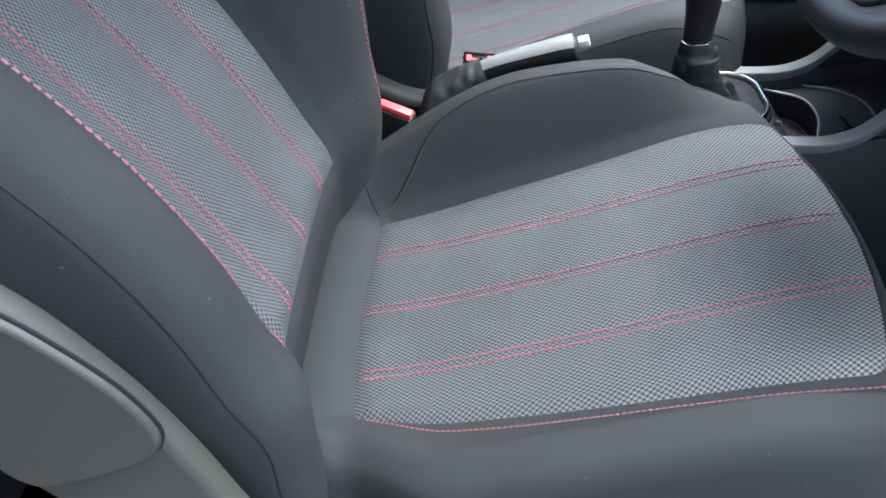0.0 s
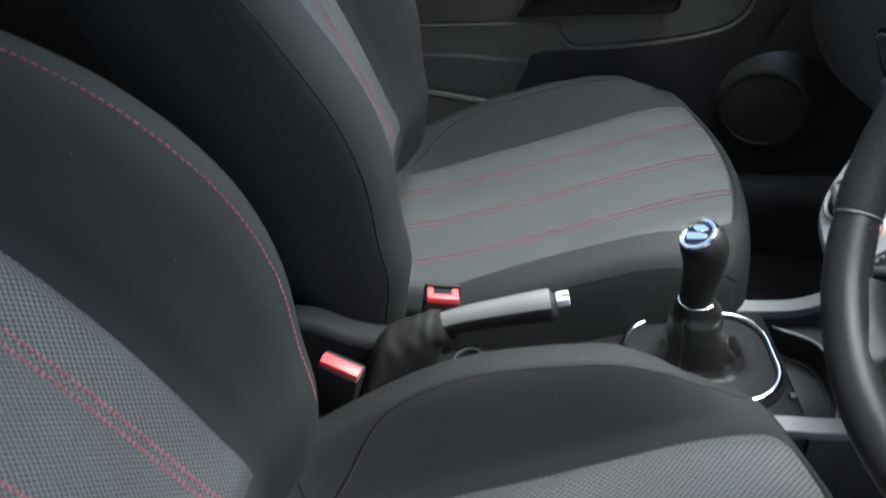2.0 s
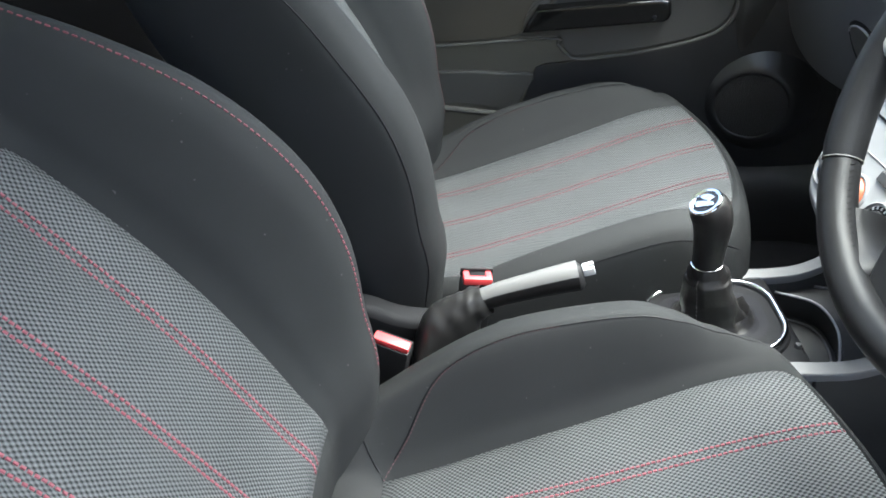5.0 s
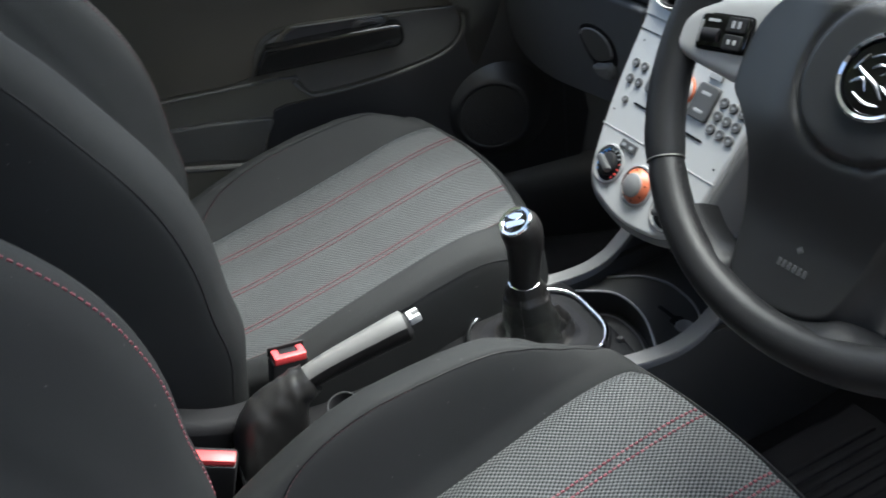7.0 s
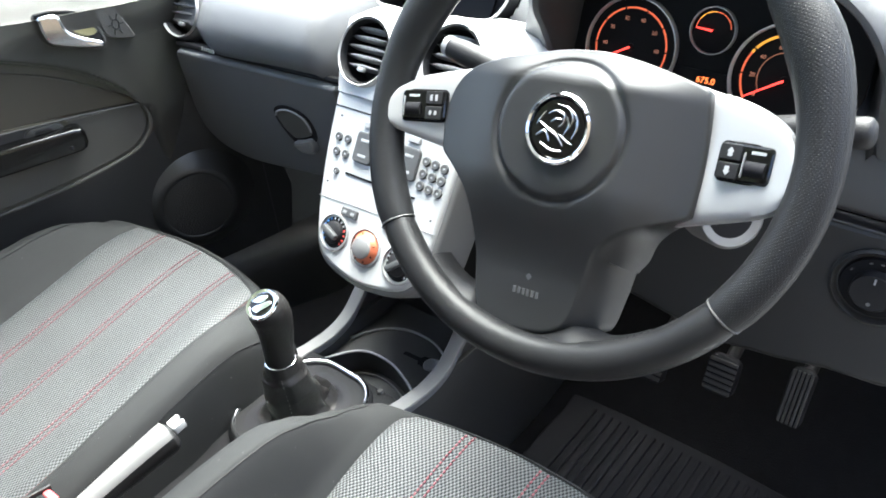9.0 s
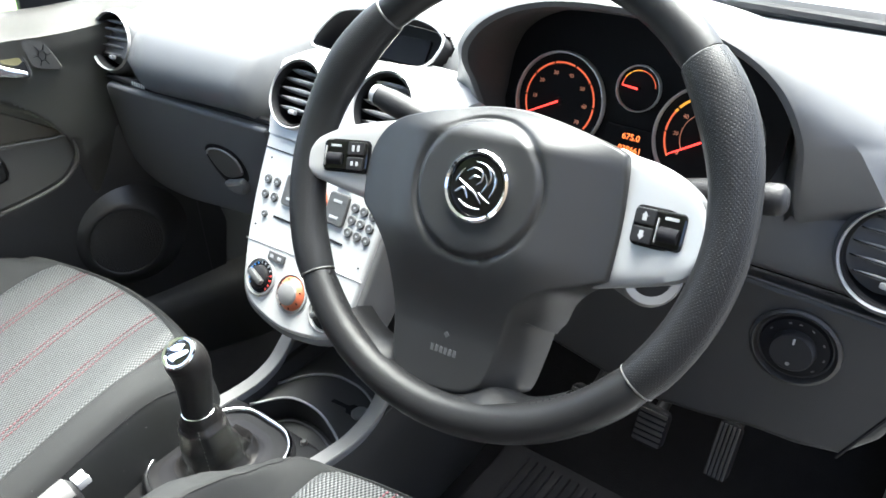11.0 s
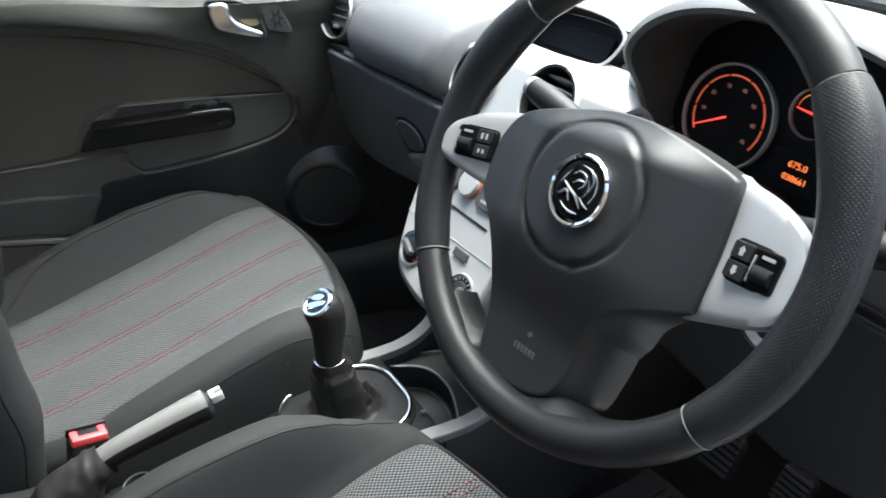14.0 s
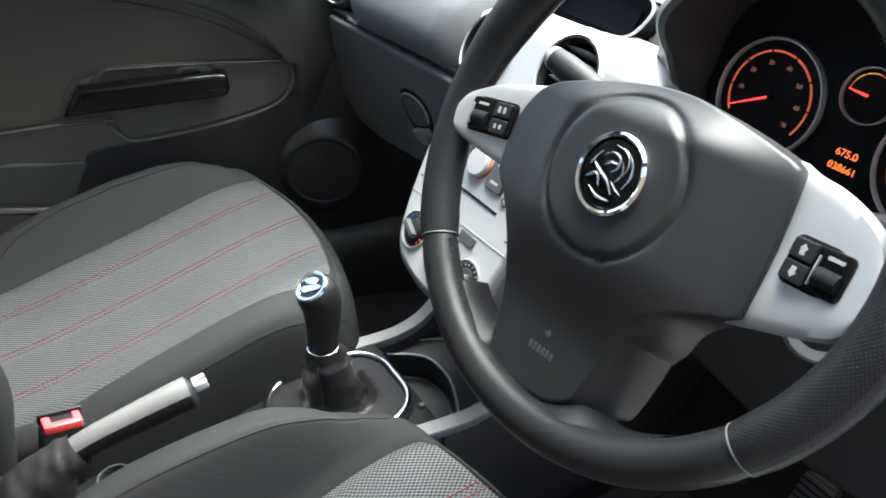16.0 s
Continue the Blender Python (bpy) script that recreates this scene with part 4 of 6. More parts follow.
rows = [[Vector((x, y, z)) for y in np.linspace(-0.60, 0.62, 10)] for x, z in spline([(-0.90, 0.28), (-0.93, 0.36), (-0.99, 0.55), (-1.06, 0.75), (-1.10, 0.86), (-1.16, 0.88), (-1.20, 0.82)], 4)]
part("bench_backrest", sheet(rows), M_CLOTH, bench)
part("bench_base", slab(-0.98, -0.515, -0.58, 0.60, 0.07, 0.24), M_BLACK, bench)
# ---- centre console ----
console = thing("centre_console", (0.25, 0, 0.07), "black plastic centre console with grey side rails", "centre console")
top = spline([(-0.75, 0.30), (-0.30, 0.30), (0.0, 0.305), (0.18, 0.306), (0.28, 0.312), (0.33, 0.322), (0.47, 0.326), (0.492, 0.320)], 3)
rows = []
for x, z in top:
    hw = 0.086 if x > 0.3 else smooth_key([(-0.3, 0.075), (0.3, 0.086)], x)
    rows.append([Vector((x, y, zz)) for y, zz in ((-hw - 0.02, 0.04), (-hw - 0.010, 0.18), (-hw - 0.004, z - 0.02), (-hw + 0.004, z - 0.003), (-hw + 0.018, z), (0, z + 0.001), (hw - 0.018, z), (hw - 0.004, z - 0.003), (hw + 0.004, z - 0.02), (hw + 0.010, 0.18), (hw + 0.02, 0.04))])
cb = sheet(rows)
cb.faces.new([cb.verts.new(p) for p in rows[-1]])
part("tunnel", cb, M_TUNNEL, console)
for y0, y1 in ((-0.098, -0.082), (0.082, 0.098)):
    part("tunnel_side", slab(0.49, 1.04, y0, y1, 0.05, 0.318, bevel=0.004), M_KNEE, console)
part("tray_floor", slab(0.485, 0.68, -0.083, 0.083, 0.225, 0.255, bevel=0.003), M_KNEE, console)
shelf = spline([(0.521, -0.081), (0.541, -0.046), (0.556, 0.0), (0.550, 0.048), (0.510, 0.081)], 6).tolist() + [(0.68, 0.081), (0.68, -0.081)]
part("tray_shelf", prism(shelf, 0.036, 0.003, Matrix.Translation((0, 0, 0.257))), M_KNEE, console)
part("shelf_lip", tube([(x - 0.001, y, 0.2940) for x, y in shelf[:25]], 0.0019, 8), M_GREYTRIM, console)
part("cup_ring", tube([(x - 0.006, y * 0.95, 0.2565) for x, y in shelf[:25]], 0.0015, 8), M_RAIL, console)
part("card_slot", prism([(0.579, -0.004), (0.581, -0.030), (0.575, -0.034), (0.575, -0.044), (0.593, -0.044), (0.593, -0.034), (0.587, -0.030), (0.585, -0.004)], 0.0016, 0.0005, Matrix.Translation((0, 0, 0.2925))), M_FACE, console)
part("coin_holder", lathe([(0.0125, 0.0), (0.012, 0.002), (0.010, 0.0025), (0.008, 0.001), (0.0, 0.001)], Matrix.Translation((0.585, -0.052, 0.2928)), 20), M_RAIL, console)
part("inner_arc", tube([tuple(p) + (0.2945,) for p in spline([(0.560, 0.081), (0.596, 0.059), (0.617, 0.030), (0.622, 0.0), (0.619, -0.030), (0.603, -0.066)], 4)], 0.0020, 8), M_RAIL, console)
part("cave_back", slab(0.665, 0.69, -0.09, 0.09, 0.24, 0.55), M_BLACK, console)
rail_profile = spline([(0.40, 0.322), (0.455, 0.327), (0.50, 0.321), (0.535, 0.319), (0.567, 0.327), (0.592, 0.346), (0.612, 0.366), (0.64, 0.40)], 5)
for side in (-1, 1):
    rows = []
    for x, z in rail_profile:
        y = side * (0.087 + 0.004 * smooth_key([(0.4, 0), (0.6, 1)], x))
        w = 0.0102
        rows.append([Vector((x, y + a * w, z + h)) for a, h in ((-0.9, -0.012), (-1.0, -0.003), (-0.98, -0.0005), (-0.90, 0.0006), (0.0, 0.0010), (0.90, 0.0006), (0.98, -0.0005), (1.0, -0.003), (0.9, -0.012))])
    part("side_rail", sheet(rows, wrap_v=True), M_RAIL, console, "satin grey side rail")
    wall = [[Vector((x, side * 0.091, z - 0.008)), Vector((x + 0.02 * (x > 0.55), side * 0.094, 0.20))] for x, z in rail_profile]
    wb = sheet(wall)
    bmesh.ops.solidify(wb, geom=wb.faces[:], thickness=0.006)
    part("cheek", wb, M_DASHLOW, console)
part("screw", lathe([(0.0, 0.005), (0.003, 0.005), (0.0042, 0.0035), (0.0045, 0.0)], Matrix.Translation((0.485, -0.055, 0.325)), 14), M_KNEE, console)

# gear lever
gear = thing("gear_lever", (0.40, 0, 0.33), "black gear lever with leather gaiter and chrome trim", "gear lever")
ring_pts = [(0.402 + a, b) for a, b in round_rect(0.078, 0.066, 0.048, 8)]
surround = [(0.402 + a, b) for a, b in round_rect(0.084, 0.072, 0.052, 8)]
part("surround", prism(surround, 0.010, 0.006, Matrix.Translation((0, 0, 0.3235)), steps=3), M_TUNNEL, gear)
part("chrome_ring", tube([(x, y, 0.3362) for x, y in ring_pts], 0.0036, 10, closed=True), M_CHROME, gear, "chrome ring round the gaiter")
nring = len(ring_pts)
rows = []
for t in np.linspace(0, 1, 34):
    row = []
    for k in range(nring):
        ang = 2 * math.pi * k / nring
        bx_, by_ = ring_pts[k][0], ring_pts[k][1]
        inner = smooth_key([(0, 0.955), (0.10, 0.84), (0.20, 0.66), (0.28, 0.53), (0.36, 0.455), (0.45, 0.425), (0.58, 0.40), (0.72, 0.36), (0.84, 0.33), (0.92, 0.285), (1, 0.25)], t)
        cx = 0.402 + (0.392 - 0.402) * t
        h = smooth_key([(0, 0.333), (0.10, 0.333), (0.20, 0.335), (0.28, 0.339), (0.36, 0.346), (0.45, 0.357), (0.60, 0.376), (0.80, 0.402), (0.88, 0.410), (1, 0.424)], t)
        dx, dy = bx_ - 0.402, by_
        q = Vector((dx, dy, 0))
        q = q * inner if t < 0.35 else q.normalized() * (q.length * inner * (1 - (t - 0.35) / 0.65) + 0.0720 * inner * (t - 0.35) / 0.65)
        low_part = math.exp(-((t - 0.38) / 0.09) ** 2)
        fold = 0.0034 * low_part * math.sin(6 * ang + 2.2 * math.sin(ang)) + 0.0020 * math.sin(3 * ang + 9 * t) * math.sin(math.pi * t) + 0.0012 * math.sin(44 * t + 2.5 * math.sin(ang + 0.7)) * math.exp(-((t - 0.84) / 0.09) ** 2)
        q = q * (1 + fold / max(0.02, q.length))
        bulge = 0.022 * math.exp(-((t - 0.30) / 0.055) ** 2) * max(0, math.cos(ang + 0.25)) ** 8
        row.append(Vector((cx + q.x, q.y, h + bulge + 0.4 * fold)))
    rows.append(row)
part("surround_dish", sheet(rows[:9], wrap_v=True), M_RUBBER, gear, "black dish inside the chrome ring")
part("gaiter", sheet(rows[8:], wrap_v=True), M_LEATHER, gear, "creased black leather gaiter")
thread_c = [Vector(r[int(nring * 0.665)]) for r in rows[13:31]]
thread_c = [Vector(p) for p in spline([tuple(p) for p in thread_c], 2)][::2]
out_n = Vector((-0.5, -0.85, 0.1)).normalized()
part("gaiter_stitching", stitch_row(thread_c[:-1], [(b - a).normalized() for a, b in zip(thread_c, thread_c[1:])], [out_n] * (len(thread_c) - 1), 0.0016, 0.0010, 0.0006), M_LEATHERGREY, gear, "pale seam stitching")
part("collar", lathe([(0.0176, 0.0), (0.0181, 0.0004), (0.0181, 0.0009), (0.0172, 0.0012)], Matrix.Translation((0.392, 0, 0.4235)), 28), M_CHROME, gear)
# the knob leans back at its head
kp = spline([(0.3925, 0.0, 0.425), (0.3940, 0.0, 0.442), (0.3955, 0.0, 0.458), (0.3965, 0.0, 0.472), (0.3960, 0.0, 0.486), (0.3935, 0.0, 0.497), (0.3905, 0.0, 0.504), (0.3885, 0.0, 0.508)], 4)
kr = spline([(0.0172, 0), (0.0178, 0), (0.0192, 0), (0.0208, 0), (0.0224, 0), (0.0228, 0), (0.0216, 0), (0.0195, 0)], 4)
part("knob", tube([tuple(p) for p in kp], [max(0.001, float(r[0])) for r in kr], 36), M_LEATHER, gear, "smooth black leather knob")
cap = Matrix.Translation((0.3882, 0.0, 0.5082)) @ Vector((-0.46, -0.06, 0.88)).normalized().to_track_quat("Z", "Y").to_matrix().to_4x4()
cap = cap @ pose(0, 0, 0, 0, 0, 30)
part("cap_ring", lathe([(0.0196, -0.002), (0.0194, 0.0015), (0.0180, 0.0030), (0.0150, 0.0026), (0.0138, 0.001)], cap, 36), M_CHROME, gear)
part("cap_face", lathe([(0.0165, 0.0012), (0.008, 0.0018), (0.0, 0.002)], cap, 32), M_GLOSS, gear)
sh = bmesh.new()
prism(spline([(-0.0105, 0.0055), (-0.003, 0.0105), (0.007, 0.0085), (0.0045, 0.003), (-0.003, 0.0015)], 3, True), 0.0012, 0.0004, cap @ pose(0, 0, 0.0018), bm=sh)
prism(spline([(-0.0115, -0.003), (0.0, 0.0008), (0.0105, 0.0015), (0.0115, -0.0035), (0.001, -0.0075), (-0.006, -0.0095)], 3, True), 0.0012, 0.0004, cap @ pose(0, 0, 0.0018), bm=sh)
part("cap_emblem", sh, M_CHROME, gear, "plain chrome emblem shape")

# handbrake
hb = thing("handbrake", (0.12, 0, 0.31), "grey leather handbrake lever with chrome button", "handbrake")
gp = spline([(0.125, 0.002, 0.411), (0.15, 0.002, 0.417), (0.19, 0.001, 0.4235), (0.225, 0.0, 0.4285), (0.243, 0.0, 0.4300)], 5)
gr = [0.0145 + 0.0045 * smooth_key([(0, 0), (1, 1)], i / (len(gp) - 1)) for i in range(len(gp))]
part("grip", tube(gp, gr, 20, squash=((0, 1, 0), 0.80)), M_LEATHER, hb, "black leather underside of the grip")
rows = []
for k, (p, r) in enumerate(zip(gp, gr)):
    d = Vector(gp[min(k + 1, len(gp) - 1)]) - Vector(gp[max(k - 1, 0)])
    n = Vector((-d.z, 0, d.x)).normalized()
    rows.append([Vector(p) + n * (math.sin(q) * r * 1.05) + Vector((0, -math.cos(q) * r * 0.86, 0)) for q in np.linspace(0.50, math.pi - 0.50, 14)])
part("grip_top", sheet(rows), M_LEATHERGREY, hb, "worn grey upper half of the grip")
part("grip_end", tube([(0.241, 0, 0.4298), (0.246, 0, 0.4305), (0.249, 0, 0.431)], [0.0188, 0.0170, 0.0120], 20, squash=((0, 1, 0), 0.80)), M_BLACK, hb)
button = block((0.014, 0.0048, 0.010), pose(0.2555, -0.0050, 0.4385, 0, -8, 0), 0.0018)
block((0.014, 0.0048, 0.010), pose(0.2555, 0.0050, 0.4385, 0, -8, 0), 0.0018, button)
block((0.006, 0.010, 0.008), pose(0.2515, 0, 0.4385, 0, -8, 0), 0.0015, button)
part("release_button", button, M_SILVER, hb, "pale forked release button")
bt = spline([(0.132, 0.002, 0.412), (0.115, 0.002, 0.406), (0.098, 0.003, 0.396), (0.080, 0.003, 0.384), (0.062, 0.003, 0.370), (0.048, 0.003, 0.354), (0.036, 0.004, 0.338), (0.030, 0.005, 0.326)], 5)
rows = []
for i, p in enumerate(bt):
    t = i / (len(bt) - 1)
    hw, hh = 0.0172 + 0.020 * t, 0.0185 + 0.013 * smooth_key([(0.0, 0.0), (0.6, 1.0), (1.0, 0.0)], t)
    row = []
    for k in range(26):
        a = 2 * math.pi * k / 26
        wr = 1 + 0.045 * math.sin(t * 48 + 2.6 * math.sin(a + 0.6)) * math.exp(-((t - 0.14) / 0.12) ** 2) + 0.10 * noise.noise(Vector((math.cos(a) * 1.7, math.sin(a) * 1.7, t * 9))) * smooth_key([(0.02, 0), (0.12, 1)], t) + 0.05 * noise.noise(Vector((math.cos(a) * 4, math.sin(a) * 4, t * 22))) * smooth_key([(0.02, 0), (0.12, 1)], t)
        dz = math.sin(a) * hh * wr
        if dz < 0:
            dz = max(dz * (1 + 0.75 * t + 2.2 * smooth_key([(0.10, 0.0), (0.30, 1.0)], t)), 0.309 - p[2])
        row.append(Vector((p[0] - 0.35 * math.sin(a) * hh * (1 - t), p[1] + math.cos(a) * hw * wr, p[2] + dz)))
    rows.append(row)
bb = sheet(rows, wrap_v=True)
bb.faces.new([bb.verts.new(p) for p in rows[-1]])
part("gaiter", bb, M_GAITER, hb, "creased black leather gaiter")
part("gaiter_frame", tube([tuple(p) for p in rows[-1]], 0.0026, 8, closed=True), M_BLACK, hb, "black frame at the foot of the gaiter")


def buckle(place, yaw, pitch, label, slot):
    b = thing("seat_belt_buckle", (place[0], place[1], 0.30), label, "buckle", "seat belt buckles")
    m = pose(*place, 0, 0, yaw) @ pose(0, 0, 0, 0, pitch, 0)
    if slot:
        m = m @ Matrix.Scale(0.86, 4)
    part("body", block((0.050, 0.027, 0.105), m @ pose(0, 0, -0.056), 0.006), M_BLACK, b)
    if slot:
        red = block((0.044, 0.010, 0.012), m @ pose(0, -0.0085, -0.001), 0.003)
        for e in (-1, 1):
            block((0.010, 0.016, 0.012), m @ pose(e * 0.017, 0.001, -0.001), 0.003, red)
        part("release_button", red, M_REDPLASTIC, b, "red plastic release button")
        part("tongue_slot", block((0.024, 0.012, 0.004), m @ pose(0, 0.003, 0.001), 0.001), M_FACE, b)
        part("slot_frame", block((0.050, 0.004, 0.014), m @ pose(0, 0.0115, 0.001), 0.0015), M_BLACK, b)
    else:
        part("release_button", block((0.046, 0.014, 0.010), m @ pose(0, -0.004, -0.001), 0.003), M_REDPLASTIC, b, "red plastic release button")
    return b


buckle((0.013, -0.022, 0.388), -18, 20, "black seat belt buckle with a long red button", False)
buckle((0.121, 0.074, 0.392), 4, 14, "black seat belt buckle with red button and open slot", True)
cupm = Matrix.Translation((0.152, -0.028, 0.302))
cupo = thing("coin_cup", (0.152, -0.028, 0.30), "small black cup with a grey rim beside the handbrake", "cup")
part("cup_body", lathe([(0.0, 0.066), (0.0125, 0.066), (0.0150, 0.085), (0.0165, 0.085), (0.0150, 0.03), (0.014, 0.0)], cupm, 28), M_BLACK, cupo)
part("cup_rim", lathe([(0.0148, 0.0845), (0.0152, 0.0862), (0.0164, 0.0862), (0.0168, 0.0845)], cupm, 28), M_DASHLOW, cupo, "grey rim")

# ---- dashboard ----
dash = thing("dashboard", (0.85, -0.05, 0.10), "grey soft-touch dashboard under the windscreen", "dashboard")
PAD_PASS = [(0.652, 0.647), (0.637, 0.654), (0.631, 0.672), (0.636, 0.695), (0.660, 0.722), (0.70, 0.738), (0.76, 0.746), (0.88, 0.752), (1.05, 0.752)]
rows = []
for y in np.concatenate([[0.106, 0.116, 0.124, 0.132, 0.142, 0.154], np.linspace(0.17, 0.44, 10), [0.47, 0.50, 0.525, 0.545, 0.56]]):
    t = smooth_key([(0.36, 0), (0.47, 1)], y)
    drop = smooth_key([(0.10, 0.0), (0.50, 0.020)], y)
    sink = smooth_key([(0.106, 0.06), (0.152, 0.0)], y)
    rows.append([Vector((x + 0.048 * t * (1 - i / 9) + sink, y, z - drop * (1 - i / 8) - 0.02 * t * (i > 2) - sink * (i < 7))) for i, (x, z) in enumerate(PAD_PASS)])
pb = sheet([[Vector(q) for q in spline([tuple(p) for p in r], 4)] for r in rows])
part("passenger_pad", pb, M_DASH, dash, "grey soft-touch dashboard top")
PAD_MID = [(0.742, 0.690), (0.764, 0.728), (0.80, 0.756), (0.88, 0.768), (0.96, 0.762), (1.05, 0.753)]
mid_bm = sheet([[Vector((x, y, z)) for x, z in spline(PAD_MID, 14)] for y in np.linspace(-0.17, 0.115, 90)])
C35, S35 = math.cos(radians(35)), math.sin(radians(35))
DSP = plane_frame((0.752, 0, 0.740), (0, -1, 0), (S35, 0, C35))
DISPLAY = [(0.120, -0.021), (0.100, 0.016), (0.075, 0.029), (0.02, 0.034), (-0.04, 0.032), (-0.066, 0.024), (-0.077, 0.010), (-0.064, -0.018), (-0.03, -0.025), (0.03, -0.027), (0.09, -0.027)]
do_ = spline(DISPLAY, 4, True)


DSP_IN = DSP.inverted()


def over_display(p):
    """Whether a place lies in front of the sunk screen."""
    q = DSP_IN @ p
    if abs(q.x) > 0.13 or abs(q.y) > 0.04 or abs(q.z) > 0.06:
        return False
    inside = False
    for (a0, b0), (a1, b1) in zip(do_, np.roll(do_, -1, axis=0)):
        if (b0 > q.y) != (b1 > q.y) and -q.x < (a1 - a0) * (q.y - b0) / (b1 - b0) + a0:
            inside = not inside
    return inside


bmesh.ops.delete(mid_bm, geom=[f for f in mid_bm.faces if over_display(f.calc_center_median())], context="FACES")
part("middle_pad", mid_bm, M_DASH, dash)
PAD_DRV = [(0.756, 0.598), (0.742, 0.606), (0.738, 0.632), (0.743, 0.662), (0.758, 0.692), (0.788, 0.720), (0.835, 0.742), (0.90, 0.755), (1.05, 0.754)]
rows = []
for y in np.linspace(-0.12, -0.64, 22):
    t = smooth_key([(-0.64, 1), (-0.56, 0)], y)
    rows.append([Vector((x + 0.03 * t, y, z - 0.015 * t)) for x, z in spline(PAD_DRV, 4)])
part("driver_pad", sheet(rows), M_DASH, dash)
# glovebox
GP = plane_frame((0.645, 0, 0.63), (0, 1, 0), (-0.2, 0, 0.98))
gx = -1 if (GP.to_3x3() @ Vector((0, 0, 1))).x > 0 else 1
if gx < 0:
    GP = plane_frame((0.645, 0, 0.63), (0, -1, 0), (-0.2, 0, 0.98))
gl = thing("glovebox", (0.67, 0.32, 0.45), "closed dark grey glovebox lid with a recessed handle", "glovebox")
gout = [(0.1195, -0.03), (0.1190, 0.000), (0.1195, 0.008), (0.126, 0.0105), (0.16, 0.0092), (0.20, 0.0075), (0.30, 0.0035), (0.40, -0.0005), (0.470, -0.0035), (0.482, -0.0055), (0.490, -0.015), (0.501, -0.06), (0.515, -0.12), (0.510, -0.162), (0.47, -0.190), (0.40, -0.196), (0.30, -0.182), (0.16, -0.160), (0.121, -0.15)]
part("lid", prism([(gx * a, b) for a, b in spline(gout, 3, True)], 0.030, 0.005, GP @ pose(0, 0, -0.024), steps=3), M_DASH, gl)
hd = spline([(0.278, -0.066), (0.262, -0.050), (0.230, -0.045), (0.202, -0.054), (0.193, -0.078), (0.204, -0.100), (0.245, -0.116), (0.270, -0.096)], 4, True)
part("handle_recess", prism([(gx * a, b) for a, b in hd], 0.0022, 0.001, GP @ pose(0, 0, 0.0052)), M_FACE, gl)
hp = spline([(0.271, -0.067), (0.256, -0.0545), (0.230, -0.050), (0.206, -0.058), (0.200, -0.078), (0.212, -0.090), (0.244, -0.101), (0.263, -0.088)], 4, True)
part("handle", prism([(gx * a, b) for a, b in hp], 0.0036, 0.0022, GP @ pose(0, 0, 0.006)), M_DOOR, gl)
part("handle_rim", tube([GP @ Vector((gx * a, b, 0.0098)) for a, b in hp[0:17]], 0.0014, 8), M_GREYTRIM, gl, "pale edge of the handle")
part("handle_lip", prism([(gx * a, b) for a, b in spline([(0.248, -0.108), (0.226, -0.100), (0.206, -0.092), (0.200, -0.104), (0.208, -0.117), (0.234, -0.121)], 3, True)], 0.012, 0.005, GP @ pose(0, 0, 0.005)), M_RAIL, gl)
part("shadow_gap", tube([GP @ Vector((gx * a, b, -0.006)) for a, b in ((0.112, 0.0165), (0.30, 0.0085), (0.487, 0.0015))], 0.005, 8), M_FACE, dash)
lower = bmesh.new()
slab(0.705, 0.80, 0.10, 0.485, 0.455, 0.62, lower)
part("glovebox_housing", lower, M_BLACK, dash)
# small raised letters on the pad, unreadable
am = plane_frame((0.6335, 0.395, 0.645), (0, -1, 0), (0.2, 0, 0.98))
bars = bmesh.new()
for k in range(6):
    block((0.0034, 0.006, 0.0006), am @ pose(0.0055 * k, 0, 0), 0.0002, bars)
part("pad_lettering", bars, M_MARK, dash, "small pale unreadable lettering")

# driver knee panel
KP = plane_frame((0.72, 0, 0.54), (0, -1, 0), (0.2, 0, 1))
kn = thing("knee_panel", (0.72, -0.40, 0.45), "dark grey lower dash panel under the steering column", "dash panel")
kout = [(0.105, 0.055), (0.30, 0.060), (0.45, 0.059), (0.60, 0.056), (0.635, 0.04), (0.625, -0.02), (0.585, -0.086), (0.50, -0.098), (0.40, -0.114), (0.29, -0.100), (0.20, -0.085), (0.105, -0.08)]
part("panel", prism(spline(kout, 2, True), 0.03, 0.006, KP @ pose(0, 0, -0.028), steps=3), M_KNEE, kn)
part("panel_edge", tube([KP @ Vector((a, b, 0.0008)) for a, b in ((0.30, 0.060), (0.45, 0.0595), (0.60, 0.0565))], 0.0014, 8), M_DASHLOW, kn)
part("end_seam", tube([KP @ Vector((a, b, 0.0018)) for a, b in ((0.628, 0.05), (0.610, -0.03), (0.582, -0.09))], 0.0018, 6), M_FACE, kn)
ls = thing("headlight_switch", (0.71, -0.52, 0.50), "round black headlight switch with grey rim", "light switch")
LM = KP @ pose(0.519, 0.006, 0.002) @ Matrix.Diagonal((0.92, 0.84, 1, 1))
part("bezel", lathe([(0.046, -0.002), (0.0455, 0.004), (0.042, 0.006), (0.039, 0.003), (0.037, -0.004)], LM, 40), M_KNEE, ls)
part("dial_face", lathe([(0.038, -0.003), (0.034, 0.004), (0.024, 0.005), (0.0, 0.005)], LM, 40), M_FACE, ls)
part("knob", lathe([(0.0225, 0.004), (0.022, 0.016), (0.0205, 0.018), (0.0, 0.0185)], LM, 36), M_BLACK, ls)
part("pointer", block((0.002, 0.007, 0.001), LM @ pose(0, 0.015, 0.0188), 0.0003), M_MARK, ls)
for a in (-60, -20, 0, 25, 60, 95, 130):
    part("switch_mark", block((0.0032, 0.0018, 0.0006), LM @ pose(0, 0, 0, 0, 0, -a) @ pose(0, 0.030, 0.0052), 0.0002), M_LEATHERGREY, ls)
